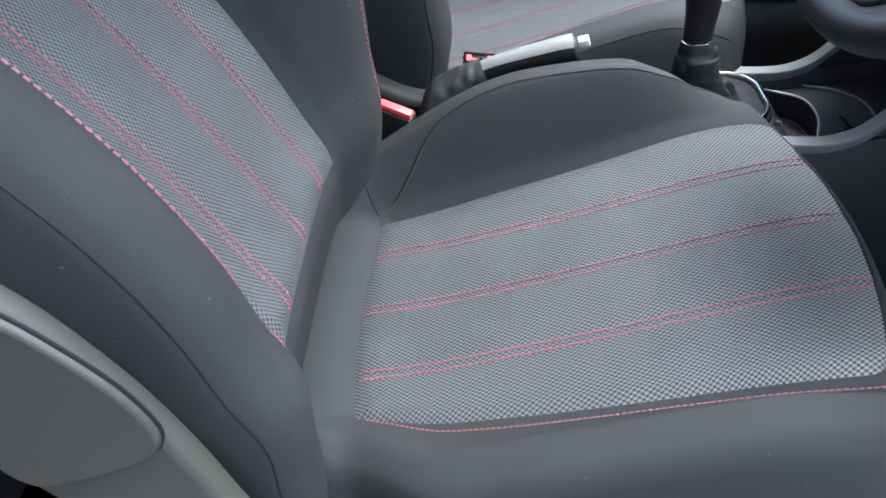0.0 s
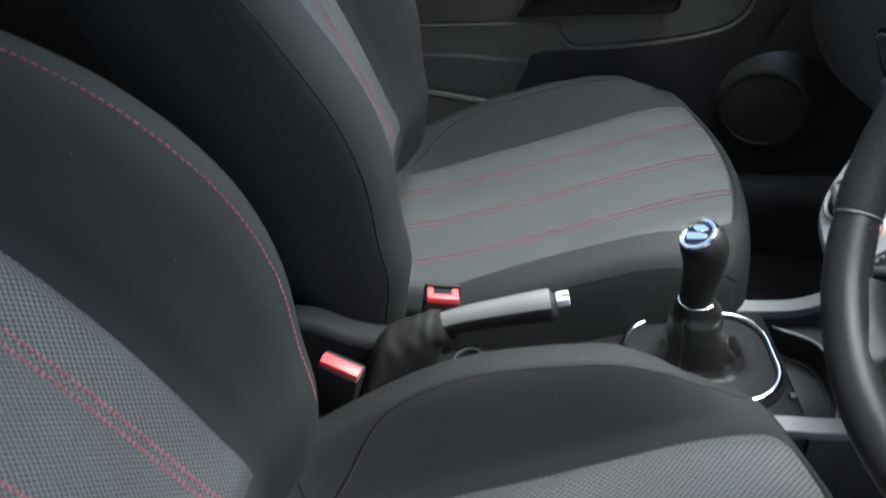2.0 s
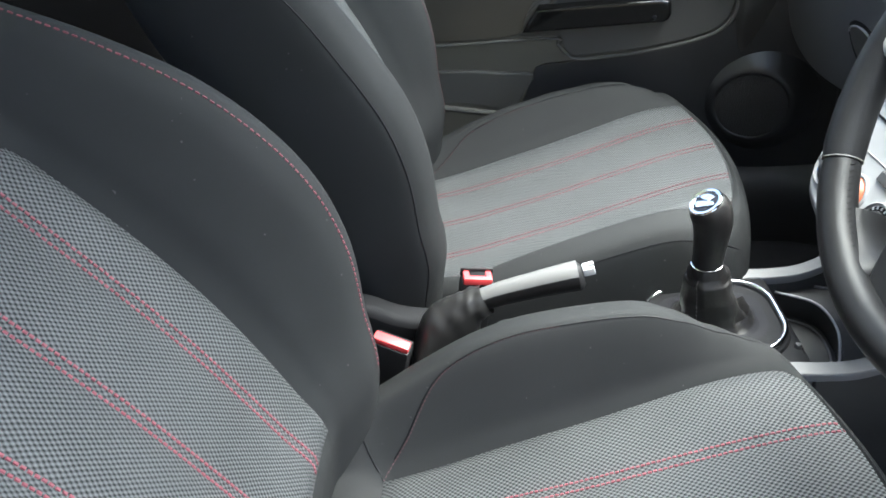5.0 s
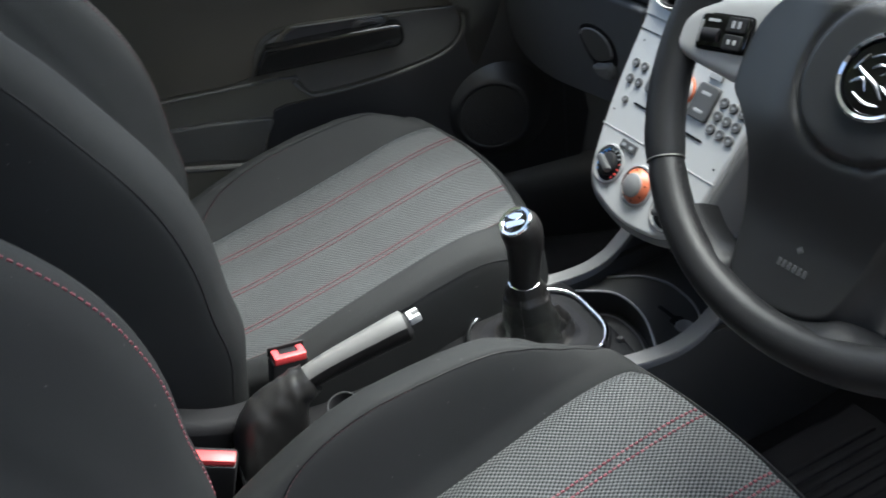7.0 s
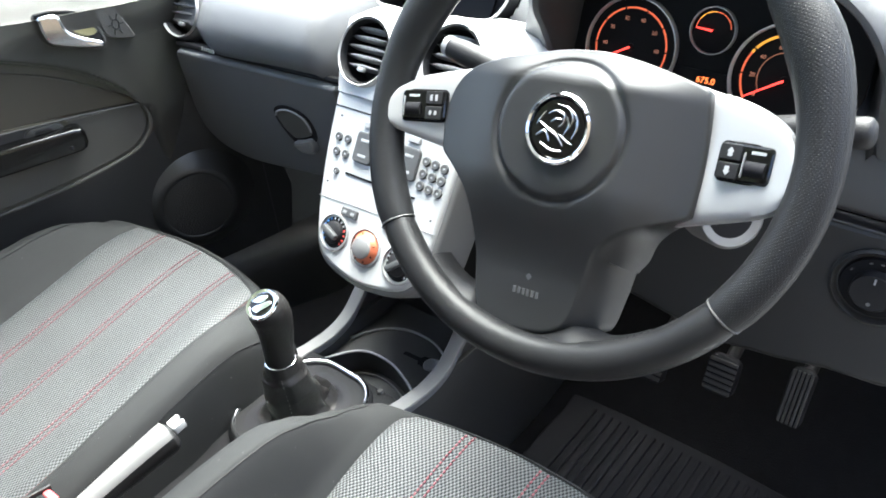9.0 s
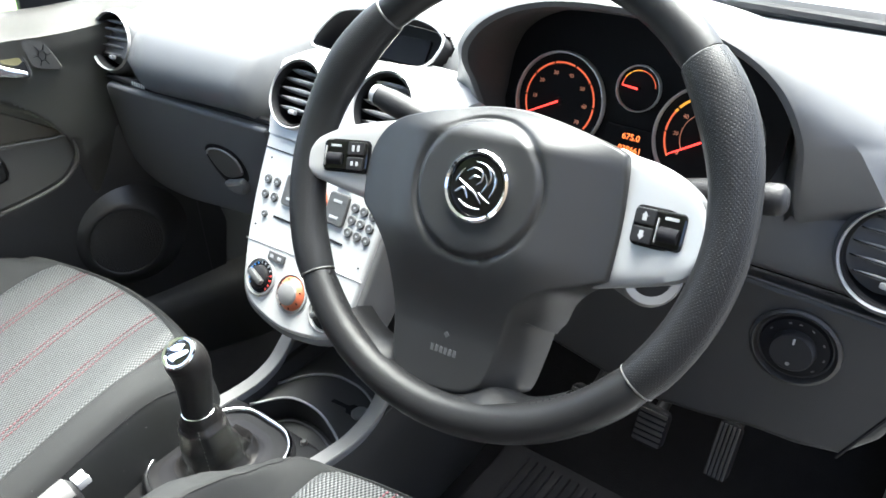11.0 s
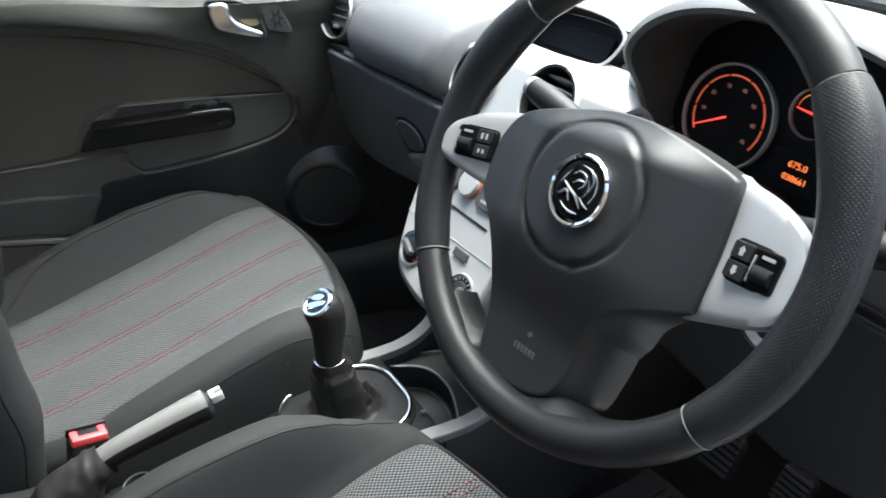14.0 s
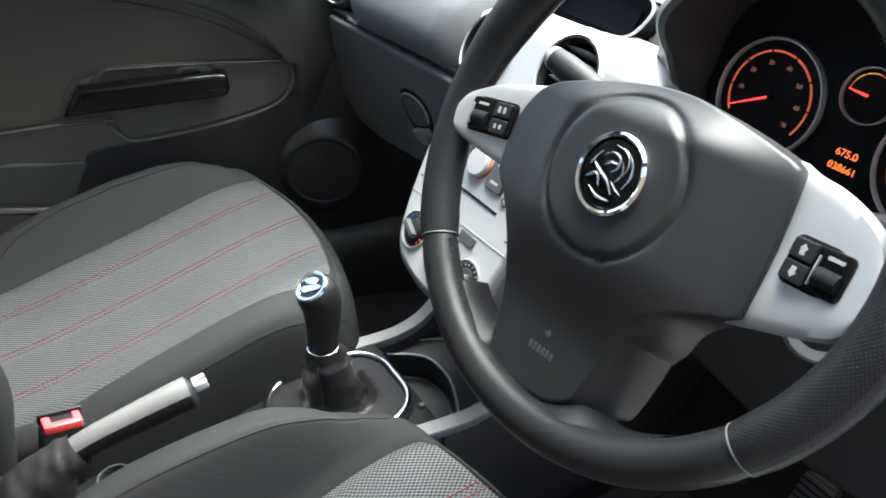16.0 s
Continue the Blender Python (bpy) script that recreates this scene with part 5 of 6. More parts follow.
part("knob_mark", prism(circle(0.0022, 12), 0.0008, 0.0002, LM @ pose(0, -0.013, 0.0184)), M_RAIL, ls)


def air_vent(centre, normal, up, r, label, slats=5):
    v = thing("air_vent", centre, label, "air vent", "dashboard air vents")
    n = Vector(normal).normalized()
    x = Vector(up).cross(n).normalized()
    m = plane_frame(centre, x, n.cross(x))
    side_vent = slats == 5
    if side_vent:
        part("collar", lathe([(r * 1.20, -0.014), (r * 1.16, -0.002), (r * 1.10, 0.004), (r * 1.04, 0.006)], m, 48), M_DASH, v)
        part("ring", lathe([(r * 1.05, 0.003), (r * 1.045, 0.008), (r * 1.02, 0.0105), (r * 0.993, 0.008), (r * 0.975, 0.0)], m, 48), M_SILVER, v, "bright ring round the vent")
    else:
        part("ring", lathe([(r * 1.10, -0.006), (r * 1.085, 0.004), (r * 1.05, 0.0075), (r * 1.02, 0.0065), (r * 1.0, 0.002)], m, 48), M_SILVER, v, "silver ring round the vent")
    part("inner_ring", lathe([(r * 1.0, 0.004), (r * 0.97, 0.007), (r * 0.945, 0.005), (r * 0.93, -0.004)], m, 48), M_BLACK, v)
    part("housing", lathe([(r * 0.99, 0.002), (r * 0.95, -0.012), (r * 0.84, -0.028), (0.0, -0.028)], m, 40), M_FACE, v)
    for k in range(5):
        y = r * (0.62 - 0.29 * k)
        half = math.sqrt(max(0.05, 0.90 ** 2 - (y / r) ** 2)) * r
        out = spline([(-half, 0.0), (-half * 0.6, 0.0022), (0, 0.0030), (half * 0.6, 0.0022), (half, 0.0), (half * 0.6, -0.0012), (0, -0.0016), (-half * 0.6, -0.0012)], 3, True)
        part("slat", prism(out, 0.012, 0.0012, m @ pose(0, y, -0.012, -14, 0, 0)), M_VENT, v)
    part("thumb_tab", block((0.011, 0.0055, 0.006), m @ pose(0, -r * 0.56, 0.002), 0.0018), M_GREYTRIM, v)
    return v


air_vent((0.671, 0.482, 0.681), (-0.93, -0.10, 0.35), (0, 0, 1), 0.0415, "round side vent with bright ring and grey slats")
air_vent((0.731, -0.575, 0.660), (-0.95, 0.10, 0.30), (0, 0, 1), 0.0445, "round driver side vent with bright ring and grey slats")

# ---- centre stack ----
C32, S32 = math.cos(radians(32)), math.sin(radians(32))
STK = plane_frame((0.60, 0, 0.59), (0, -1, 0), (S32, 0, C32))
stack = thing("centre_stack", (0.62, 0, 0.46), "silver centre stack panel with radio keys and heater dials", "control panel")


def stk(u, v, d=0.0):
    """A place on the stack: u to the left of the car, v up the panel, d out of it."""
    return STK @ Vector((-u, v, d))


def at_stk(u, v, d=0.0):
    return STK @ pose(-u, v, d)


face = [(0.106, 0.064), (0.103, 0.015), (0.099, -0.027), (0.091, -0.075), (0.081, -0.113), (0.070, -0.133), (0.048, -0.147), (0.0, -0.156), (-0.045, -0.151), (-0.077, -0.139), (-0.094, -0.113), (-0.099, -0.075), (-0.102, -0.027), (-0.104, 0.015), (-0.106, 0.064)]
fs = spline(face, 3).tolist()
part("face_plate", prism([(-a, b) for a, b in fs], 0.010, 0.005, STK @ pose(0, 0, -0.010), steps=3), M_SILVER, stack, "matt silver face plate")
part("edge_frame", prism([(-a * 1.055, b * 1.045 if b < 0 else b) for a, b in fs], 0.07, 0.006, STK @ pose(0, 0, -0.0745), steps=3), M_RAIL, stack, "darker grey side frame")


def stack_point(u, v, d=0.0):
    """The upper plate follows the panel, then bends away over the vents."""
    if v <= 0.15:
        return stk(u, v, d)
    w = v - 0.15
    turn = radians(32 + 56 * smooth_key([(0.0, 0), (0.022, 1)], w))
    q = stk(u, 0.15) + Vector((1, 0, 0)) * w + Vector((0, 0, 0.5)) * (0.010 * (1 - math.exp(-w / 0.012)))
    return q + Vector((-math.cos(turn), 0, math.sin(turn))) * d


L_EDGE = [(0.06, 0.107), (0.09, 0.113), (0.12, 0.118), (0.15, 0.118), (0.18, 0.112), (0.21, 0.105), (0.25, 0.10)]
R_EDGE = [(0.06, -0.108), (0.09, -0.124), (0.12, -0.145), (0.15, -0.160), (0.18, -0.168), (0.21, -0.172), (0.25, -0.175)]
rows = []
for v in np.linspace(0.062, 0.215, 56):
    l, r_ = smooth_key(L_EDGE, v), smooth_key(R_EDGE, v)
    row = [stack_point(l + 0.006, v, -0.07), stack_point(l + 0.003, v, -0.006), stack_point(l, v, -0.001)]
    row += [stack_point(l + (r_ - l) * t, v, 0.0005 + 0.006 * math.sin(math.pi * t)) for t in np.linspace(0.04, 0.96, 72)]
    row += [stack_point(r_, v, -0.001), stack_point(r_ - 0.003, v, -0.006), stack_point(r_ - 0.004, v, -0.03)]
    rows.append(row)
up_bm = sheet(rows)
VENTS_MID = (stk(0.070, 0.116, 0.004), stk(-0.062, 0.128, 0.004))
gone = [f for f in up_bm.faces if any((f.calc_center_median() - c).length < 0.0412 for c in VENTS_MID)]
gone = list(set(gone) | {f for f in up_bm.faces if over_display(f.calc_center_median())})
bmesh.ops.delete(up_bm, geom=gone, context="FACES")
part("upper_plate", up_bm, M_SILVER, stack, "matt silver surround of the middle vents")
nrm = (-C32, 0, S32)
air_vent(stk(0.070, 0.116, 0.004), nrm, (S32, 0, C32), 0.0395, "round middle vent in the silver panel", 6)
air_vent(stk(-0.062, 0.128, 0.004), nrm, (S32, 0, C32), 0.0395, "round middle vent in the silver panel", 6)
part("panel_joint", tube([stk(0.103, 0.045, 0.0003), stk(-0.104, 0.045, 0.0003)], 0.0007, 6), M_FACE, stack)
part("panel_joint", tube([stk(0.092, -0.070, 0.0003), stk(0.0, -0.066, 0.0003), stk(-0.099, -0.0635, 0.0003)], 0.0006, 6), M_GREYTRIM, stack)
part("disc_slot", prism(round_rect(0.0575, 0.0013, 0.0012), 0.0012, 0.0003, at_stk(0.0, -0.0325)), M_FACE, stack)


def key(u, v, r=0.0052):
    k = part("radio_key", lathe([(r * 1.12, -0.001), (r * 1.10, 0.0016), (r * 0.92, 0.0026), (r * 0.6, 0.0024), (0.0, 0.0022)], at_stk(u, v), 18), M_DASHLOW, stack)
    part("key_print", block((r * 0.55, r * 0.45, 0.0004), at_stk(u, v, 0.0024), 0.0001), M_MARK, k)


for u, v in ((0.083, 0.008), (0.067, 0.008), (0.081, -0.0105), (0.065, -0.0105)):
    key(u, v)
key(0.073, -0.034, 0.004)
for i in range(3):
    for j in range(3):
        key(-0.0605 - 0.0138 * i, 0.0125 - 0.0145 * j - 0.0008 * i)
for u in (0.036, -0.036):
    bt_ = part("rocker_key", prism(round_rect(0.015, 0.019, 0.005), 0.0042, 0.0016, at_stk(u, 0.004)), M_DASHLOW, stack, "dark rocker key")
    for dv in (0.009, -0.010):
        part("key_print", block((0.013, 0.0035, 0.0004), at_stk(u, 0.004 + dv, 0.0043), 0.0001), M_MARK, bt_)
part("volume_knob", lathe([(0.017, 0.0), (0.0165, 0.007), (0.015, 0.0085), (0.0, 0.0088)], at_stk(0.0, 0.004), 30), M_SILVER, stack)
part("amber_ring", lathe([(0.0185, 0.0005), (0.018, 0.003), (0.017, 0.0035)], at_stk(0.0, 0.004), 30), M_AMBERDIAL, stack)
for u, v in ((0.036, 0.032), (-0.036, 0.032)):
    part("upper_key", prism(round_rect(0.009, 0.0035, 0.001), 0.003, 0.001, at_stk(u, v)), M_GREYTRIM, stack)
hzk = part("hazard_key", prism(round_rect(0.0135, 0.0055, 0.0012), 0.0028, 0.001, at_stk(0.033, -0.078)), M_DASHLOW, stack, "dark hazard and lock key")
for du in (0.007, -0.006):
    part("key_print", block((0.006, 0.004, 0.0004), at_stk(0.033 + du, -0.078, 0.0029), 0.0001), M_MARK, hzk)
part("upper_key", prism(round_rect(0.0135, 0.0055, 0.0012), 0.0028, 0.001, at_stk(-0.036, -0.074)), M_DASHLOW, stack)
for u, v in ((0.088, 0.034), (0.084, -0.050), (-0.088, -0.050)):
    part("rivet", lathe([(0.0012, 0), (0.001, 0.0008), (0, 0.001)], at_stk(u, v), 10), M_FACE, stack)


def heater_dial(u, v, kind):
    d = part("heater_dial", lathe([(0.0245, 0.0), (0.024, 0.0025), (0.0225, 0.003), (0.021, -0.004)], at_stk(u, v), 36), M_GREYTRIM, stack)
    part("dial_face", lathe([(0.0215, -0.002), (0.019, 0.001), (0.0, 0.001)], at_stk(u, v), 36), M_FACE, d)
    if kind == "amber":
        part("dial_ring", lathe([(0.0205, 0.001), (0.0195, 0.003), (0.0140, 0.008)], at_stk(u, v), 36), M_AMBERDIAL, d, "amber lit dial ring")
        part("dial_knob", lathe([(0.0145, 0.006), (0.0138, 0.0095), (0.0125, 0.0105), (0, 0.0108)], at_stk(u, v), 32), M_RAIL, d, "grey round dial knob")
        for a in range(20, 330, 45):
            part("dial_tick", block((0.0014, 0.004, 0.001), at_stk(u, v) @ pose(0, 0, 0, 0, 0, a) @ pose(0, 0.0170, 0.0056, 0, 0, 0), 0.0003), M_FACE, d)
    else:
        part("dial_knob", lathe([(0.0145, 0.001), (0.0138, 0.0045), (0.012, 0.0058), (0, 0.006)], at_stk(u, v), 32), M_BLACK, d)
        part("dial_wing", block((0.026, 0.0080, 0.009), at_stk(u, v, 0.0085) @ pose(0, 0, 0, 0, 0, -22 if kind == "temperature" else 40), 0.003), M_DASHLOW, d)
        for i, a in enumerate(range(-130, 131, 20)):
            mat = (M_BLUE if a > 20 else M_REDPRINT if a < -60 else M_MARK) if kind == "temperature" else M_MARK
            part("dial_tick", block((0.0022, 0.0032, 0.0006), at_stk(u, v) @ pose(0, 0, 0, 0, 0, a) @ pose(0, 0.0178, 0.0013), 0.0002), mat, d)


heater_dial(0.0505, -0.108, "temperature")
heater_dial(-0.0055, -0.110, "amber")
heater_dial(-0.061, -0.113, "fan")

# information display above the stack
disp = thing("display_unit", (0.76, 0.02, 0.71), "dark information display sunk in a silver-edged hood", "display")
funnel = [[DSP @ Vector((-a * k, b * k, d)) for a, b in do_] for k, d in ((1.0, 0.0065), (0.985, 0.0045), (0.95, -0.014), (0.93, -0.024))]
part("hood", sheet(funnel, wrap_v=True), M_BLACK, disp, "black recess round the screen")
part("hood_back", prism([(-a * 0.94, b * 0.94) for a, b in do_], 0.003, 0.001, DSP @ pose(0, 0, -0.027)), M_FACE, disp)
part("hood_edge", tube([DSP @ Vector((-a, b, 0.0065)) for a, b in do_], 0.0018, 8, closed=True), M_SILVER, disp)
part("screen", prism(round_rect(0.056, 0.0165, 0.003), 0.003, 0.0006, DSP @ pose(-0.016, 0.001, -0.024)), M_SCREEN, disp, "dark switched-off screen")
for dv in (0.011, -0.006):
    part("set_button", lathe([(0.0024, 0), (0.0023, 0.001), (0.0015, 0.0014), (0, 0.0013)], DSP @ pose(0.056, dv, -0.024), 16), M_DASHLOW, disp)

# ---- instrument cluster ----
C15, S15 = math.cos(radians(15)), math.sin(radians(15))
CL = plane_frame((0.742, -0.32, 0.76), (0, -1, 0), (S15, 0, C15))
cl = thing("instrument_cluster", (0.74, -0.32, 0.66), "dark instrument cluster with orange-lit round gauges", "instrument cluster")


def arch(cx, hw, top, spring, foot, n=40):
    pts = [(cx + hw, foot), (cx + hw, (foot + spring) / 2)]
    for k in range(n + 1):
        a = math.pi * k / n
        ca, sa = math.cos(a), math.sin(a)
        pts.append((cx + hw * math.copysign(abs(ca) ** 0.85, ca), spring + (top - spring) * sa ** 0.85))
    return pts + [(cx - hw, (foot + spring) / 2), (cx - hw, foot)]


rings = [(0.748, arch(-0.324, 0.145, 0.826, 0.752, 0.645)), (0.72, arch(-0.326, 0.150, 0.836, 0.752, 0.645)), (0.672, arch(-0.328, 0.154, 0.842, 0.752, 0.645)), (0.662, arch(-0.328, 0.158, 0.847, 0.752, 0.645))]
part("hood_lining", sheet([[Vector((x + smooth_key([(0.645, 0.098), (0.70, 0.050), (0.80, 0)], z) * max(0, min(1, (0.745 - x) / 0.08)), y, z)) for y, z in r] for x, r in rings]), M_DASHLOW, cl)
rings = [(0.662, arch(-0.328, 0.158, 0.847, 0.752, 0.645)), (0.660, arch(-0.328, 0.164, 0.852, 0.752, 0.645)), (0.666, arch(-0.328, 0.172, 0.857, 0.752, 0.645)), (0.690, arch(-0.328, 0.180, 0.858, 0.752, 0.645)), (0.74, arch(-0.328, 0.190, 0.848, 0.745, 0.645)), (0.82, arch(-0.328, 0.20, 0.81, 0.735, 0.645)), (0.90, arch(-0.328, 0.205, 0.745, 0.72, 0.645))]
part("hood", sheet([[Vector((x + smooth_key([(0.645, 0.098), (0.70, 0.050), (0.80, 0)], z) * max(0, min(1, (0.80 - x) / 0.1)), y + (-0.058 if y < -0.328 else 0.058) * smooth_key([(0.69, 1), (0.80, 0)], z) * smooth_key([(0.662, 0), (0.70, 1)], x), z)) for y, z in r] for x, r in rings]), M_DASH, cl, "grey soft-touch cluster hood")
part("back_plate", prism([(0.115, -0.088), (0.140, -0.06)] + [(u_, v_) for u_, v_ in arch(0.0, 0.146, 0.066, -0.008, -0.04)] + [(-0.140, -0.06), (-0.115, -0.088)], 0.004, 0.001, CL @ pose(0, 0, -0.006)), M_FACE, cl)


def gauge(u, v, r, numbers, start, sweep, needle, amber_from=0.0):
    g = part("gauge", lathe([(r * 1.085, -0.002), (r * 1.085, 0.0030), (r * 1.070, 0.0046), (r * 1.050, 0.0046), (r * 1.035, 0.0030), (r * 1.025, -0.001)], CL @ pose(-u, v, 0), 56), M_RINGMETAL, cl, "round gauge with bright ring")
    gm = CL @ pose(-u, v, 0)
    part("gauge_face", lathe([(r * 1.03, 0.0), (0.0, 0.0005)], gm, 40), M_FACE, g)
    arc = bmesh.new()
    rows = []
    for a in np.linspace(start, start - sweep, 40):
        c, s = math.cos(radians(a)), math.sin(radians(a))
        rows.append([gm @ Vector((c * q, s * q, 0.0012)) for q in (r * 0.815, r * 0.855)])
    sheet(rows, bm=arc)
    part("scale_arc", arc, M_SCALE, g, "orange backlit scale")
    if amber_from:
        glow_rows = [[gm @ Vector((math.cos(radians(a)) * q, math.sin(radians(a)) * q, 0.0014)) for q in (r * 0.810, r * 0.862)] for a in np.linspace(amber_from, amber_from - 62, 20)]
        part("scale_arc", sheet(glow_rows), M_AMBERLIT, g, "amber backlit scale section")
    if r > 0.047:
        part("inner_scale", sheet([[gm @ Vector((math.cos(radians(a)) * q, math.sin(radians(a)) * q, 0.0012)) for q in (r * 0.515, r * 0.530)] for a in np.linspace(start, start - sweep, 40)]), M_NUMERAL, g)
    n = len(numbers)
    for i, tx in enumerate(numbers):
        a = radians(start - sweep * i / (n - 1))
        c, s = math.cos(a), math.sin(a)
        part("scale_tick", block((r * 0.12, r * 0.034, 0.0006), gm @ pose(c * r * 0.835, s * r * 0.835, 0.0016, 0, 0, math.degrees(a)), 0.0001), M_FACE, g)
        if tx:
            words(tx, r * 0.115, gm @ pose(c * r * 0.62, s * r * 0.62, 0.0015), M_NUMERAL, g, "gauge_numeral")
    a = radians(needle)
    part("needle", tube([gm @ Vector((0, 0, 0.0045)), gm @ Vector((0.80 * r * math.cos(a), 0.80 * r * math.sin(a), 0.004))], [0.0012, 0.0006], 6), M_NEEDLE, g, "lit red needle")
    part("needle_hub", lathe([(r * 0.09, 0.001), (r * 0.08, 0.0025), (0, 0.0028)], gm, 18), M_FACE, g)


gauge(0.078, -0.034, 0.0465, ["", "10", "20", "30", "40", "50", "60", "70"], 215, 250, 208)
gauge(-0.003, -0.005, 0.0205, ["", "", "", ""], 180, 170, 176, 150)
gauge(-0.078, -0.038, 0.0475, ["0", "20", "40", "60", "80", "100", "120", "140"], 215, 250, 212, 150)
part("odometer_window", prism(round_rect(0.026, 0.016, 0.002), 0.0015, 0.0004, CL @ pose(0.004, -0.059, -0.001)), M_SCREEN, cl)
words("675.0", 0.0085, CL @ pose(0.006, -0.052, 0.0008), M_ORANGE, cl, "trip_digits")
words("038661", 0.0082, CL @ pose(0.007, -0.064, 0.0008), M_ORANGE, cl, "odometer_digits")

# ---- steering column and wheel ----
WC = Vector((0.4995, -0.3130, 0.7490))
WH0 = plane_frame(WC, (0, -1, 0), (S30, 0, C30))
WH = WH0 @ pose(0, 0, 0, 0, 0.6, 0) @ pose(0, 0, 0, 0, 0, 4.5)   # turned a little to the left
col = thing("steering_column", (0.62, -0.32, 0.62), "black steering column shroud with stalks and ignition barrel", "steering column")
ax = WH0.to_3x3() @ Vector((0, 0, 1))
part("shroud", tube([WC - ax * 0.075, WC - ax * 0.11, WC - ax * 0.20, WC - ax * 0.27], [0.045, 0.058, 0.062, 0.060], 24, squash=((0, 0, 1), 0.85)), M_BLACK, col)
STALK_R = [0.008, 0.008, 0.0085, 0.009, 0.0105, 0.012, 0.0125, 0.0125, 0.0105]
lst = part("left_stalk", tube(spline([(0.605, -0.26, 0.720), (0.602, -0.18, 0.734), (0.600, -0.115, 0.749)], 4), STALK_R, 16), M_BLACK, col, "dark indicator stalk")
part("stalk_cap", tube([(0.600, -0.1155, 0.749), (0.600, -0.109, 0.7505)], [0.0108, 0.009], 16), M_GREYTRIM, lst)
rst = part("right_stalk", tube(spline([(0.605, -0.37, 0.725), (0.602, -0.43, 0.738), (0.600, -0.488, 0.751)], 4), STALK_R, 16), M_BLACK, col, "dark wiper stalk")
part("stalk_cap", tube([(0.600, -0.4875, 0.751), (0.600, -0.491, 0.7517), (0.600, -0.497, 0.753), (0.600, -0.501, 0.7538), (0.600, -0.5035, 0.7543), (0.600, -0.5045, 0.7545)], [0.0115, 0.0120, 0.0120, 0.0112, 0.0085, 0.004], 24), M_BLACK, rst, "dark grey stalk end")
ig = Vector((0.62, -0.405, 0.640))
igm = plane_frame(ig, (0, -1, 0), (S30, 0, C30)) @ pose(0, 0, 0, 0, 35, 0)
igb = part("ignition_barrel", lathe([(0.030, -0.05), (0.029, 0.004), (0.026, 0.008), (0.019, 0.006)], igm, 30), M_RAIL, col, "grey ignition lock barrel")
part("key_slot", lathe([(0.019, 0.006), (0.0, 0.005)], igm, 24), M_FACE, igb)

wheel = thing("steering_wheel", tuple(WC), "black leather three-spoke steering wheel with silver spokes", "steering wheel")
RC, RT = 0.1775, 0.0150
RX, RY = 1.018, 0.986
WR = WH @ Matrix.Diagonal((RX, RY, 1, 1))   # the rim is a little wider than high


def rim_arc(a0, a1, n):
    return [WR @ Vector((RC * math.cos(radians(a)), RC * math.sin(radians(a)), 0)) for a in np.linspace(a0, a1, n)]


# angles run from the driver's right hand, upwards
ARCS = [(-36, 41, True), (41, 135, False), (135, 216, True), (216, 324, False)]
for a0, a1, dots in ARCS:
    n = int((a1 - a0) / 4) + 2
    angs = np.linspace(a0, a1, n)
    rad = [RT + (0.0030 * math.exp(-((a - 27) / 13) ** 2) + 0.0030 * math.exp(-((a - 152) / 13) ** 2) + 0.0012 * (dots and 1)) for a in angs]
    rad[0] -= 0.001
    rad[-1] -= 0.001
    part("rim_cover", tube(rim_arc(a0 + 0.3, a1 - 0.3, n), rad, 26, uv=True), M_RIMDOT if dots else M_RIM, wheel, "perforated black leather grip" if dots else "smooth black leather rim")
for a in (-36, 41, 135, 216):
    c, s = math.cos(radians(a)), math.sin(radians(a))
    part("rim_seam", tube([WR @ Vector(((RC + RT * 0.985 * math.cos(q)) * c, (RC + RT * 0.985 * math.cos(q)) * s, RT * 0.985 * math.sin(q))) for q in np.linspace(0, 2 * math.pi, 26, endpoint=False)], 0.0007, 6, closed=True), M_LEATHERGREY, wheel)
# inner seam stitching of the smooth lower rim
for lo, hi in ((218, 243), (297, 323)):
    tc, tt, tn = [], [], []
    for a in np.arange(lo, hi, 1.9):
        c, s = math.cos(radians(a)), math.sin(radians(a))
        tc.append(WR @ Vector(((RC - RT * 0.99) * c, (RC - RT * 0.99) * s, 0.002)))
        tn.append(WH.to_3x3() @ Vector((-c, -s, 0)))
        tt.append((WH.to_3x3() @ Vector((-s * 0.5, c * 0.5, 1))).normalized())
    part("rim_stitching", stitch_row(tc, tt, tn, 0.005, 0.0014, 0.0006), M_FACE, wheel)
HUB_OUT = [(0.014, 0.0645), (0.036, 0.0620), (0.062, 0.0568), (0.083, 0.0512), (0.0955, 0.0470), (0.0995, 0.0420), (0.1035, 0.0240), (0.1065, -0.0060), (0.1062, -0.0380), (0.1030, -0.0455),
           (0.0860, -0.0530), (0.0640, -0.0640), (0.0500, -0.0765), (0.0425, -0.0900), (0.0370, -0.1180), (0.0330, -0.1400), (0.0260, -0.1520), (0.0100, -0.1600),
           (-0.0180, -0.1638), (-0.0420, -0.1615), (-0.0500, -0.1560), (-0.0550, -0.1430), (-0.0620, -0.1100), (-0.0715, -0.0760), (-0.0840, -0.0560), (-0.1010, -0.0420), (-0.1120, -0.0340),
           (-0.1155, -0.0260), (-0.1180, -0.0040), (-0.1150, 0.0160), (-0.1060, 0.0310), (-0.0920, 0.0410), (-0.0740, 0.0475), (-0.0450, 0.0560), (-0.0160, 0.0630)]
ho = spline(HUB_OUT, 4, True)


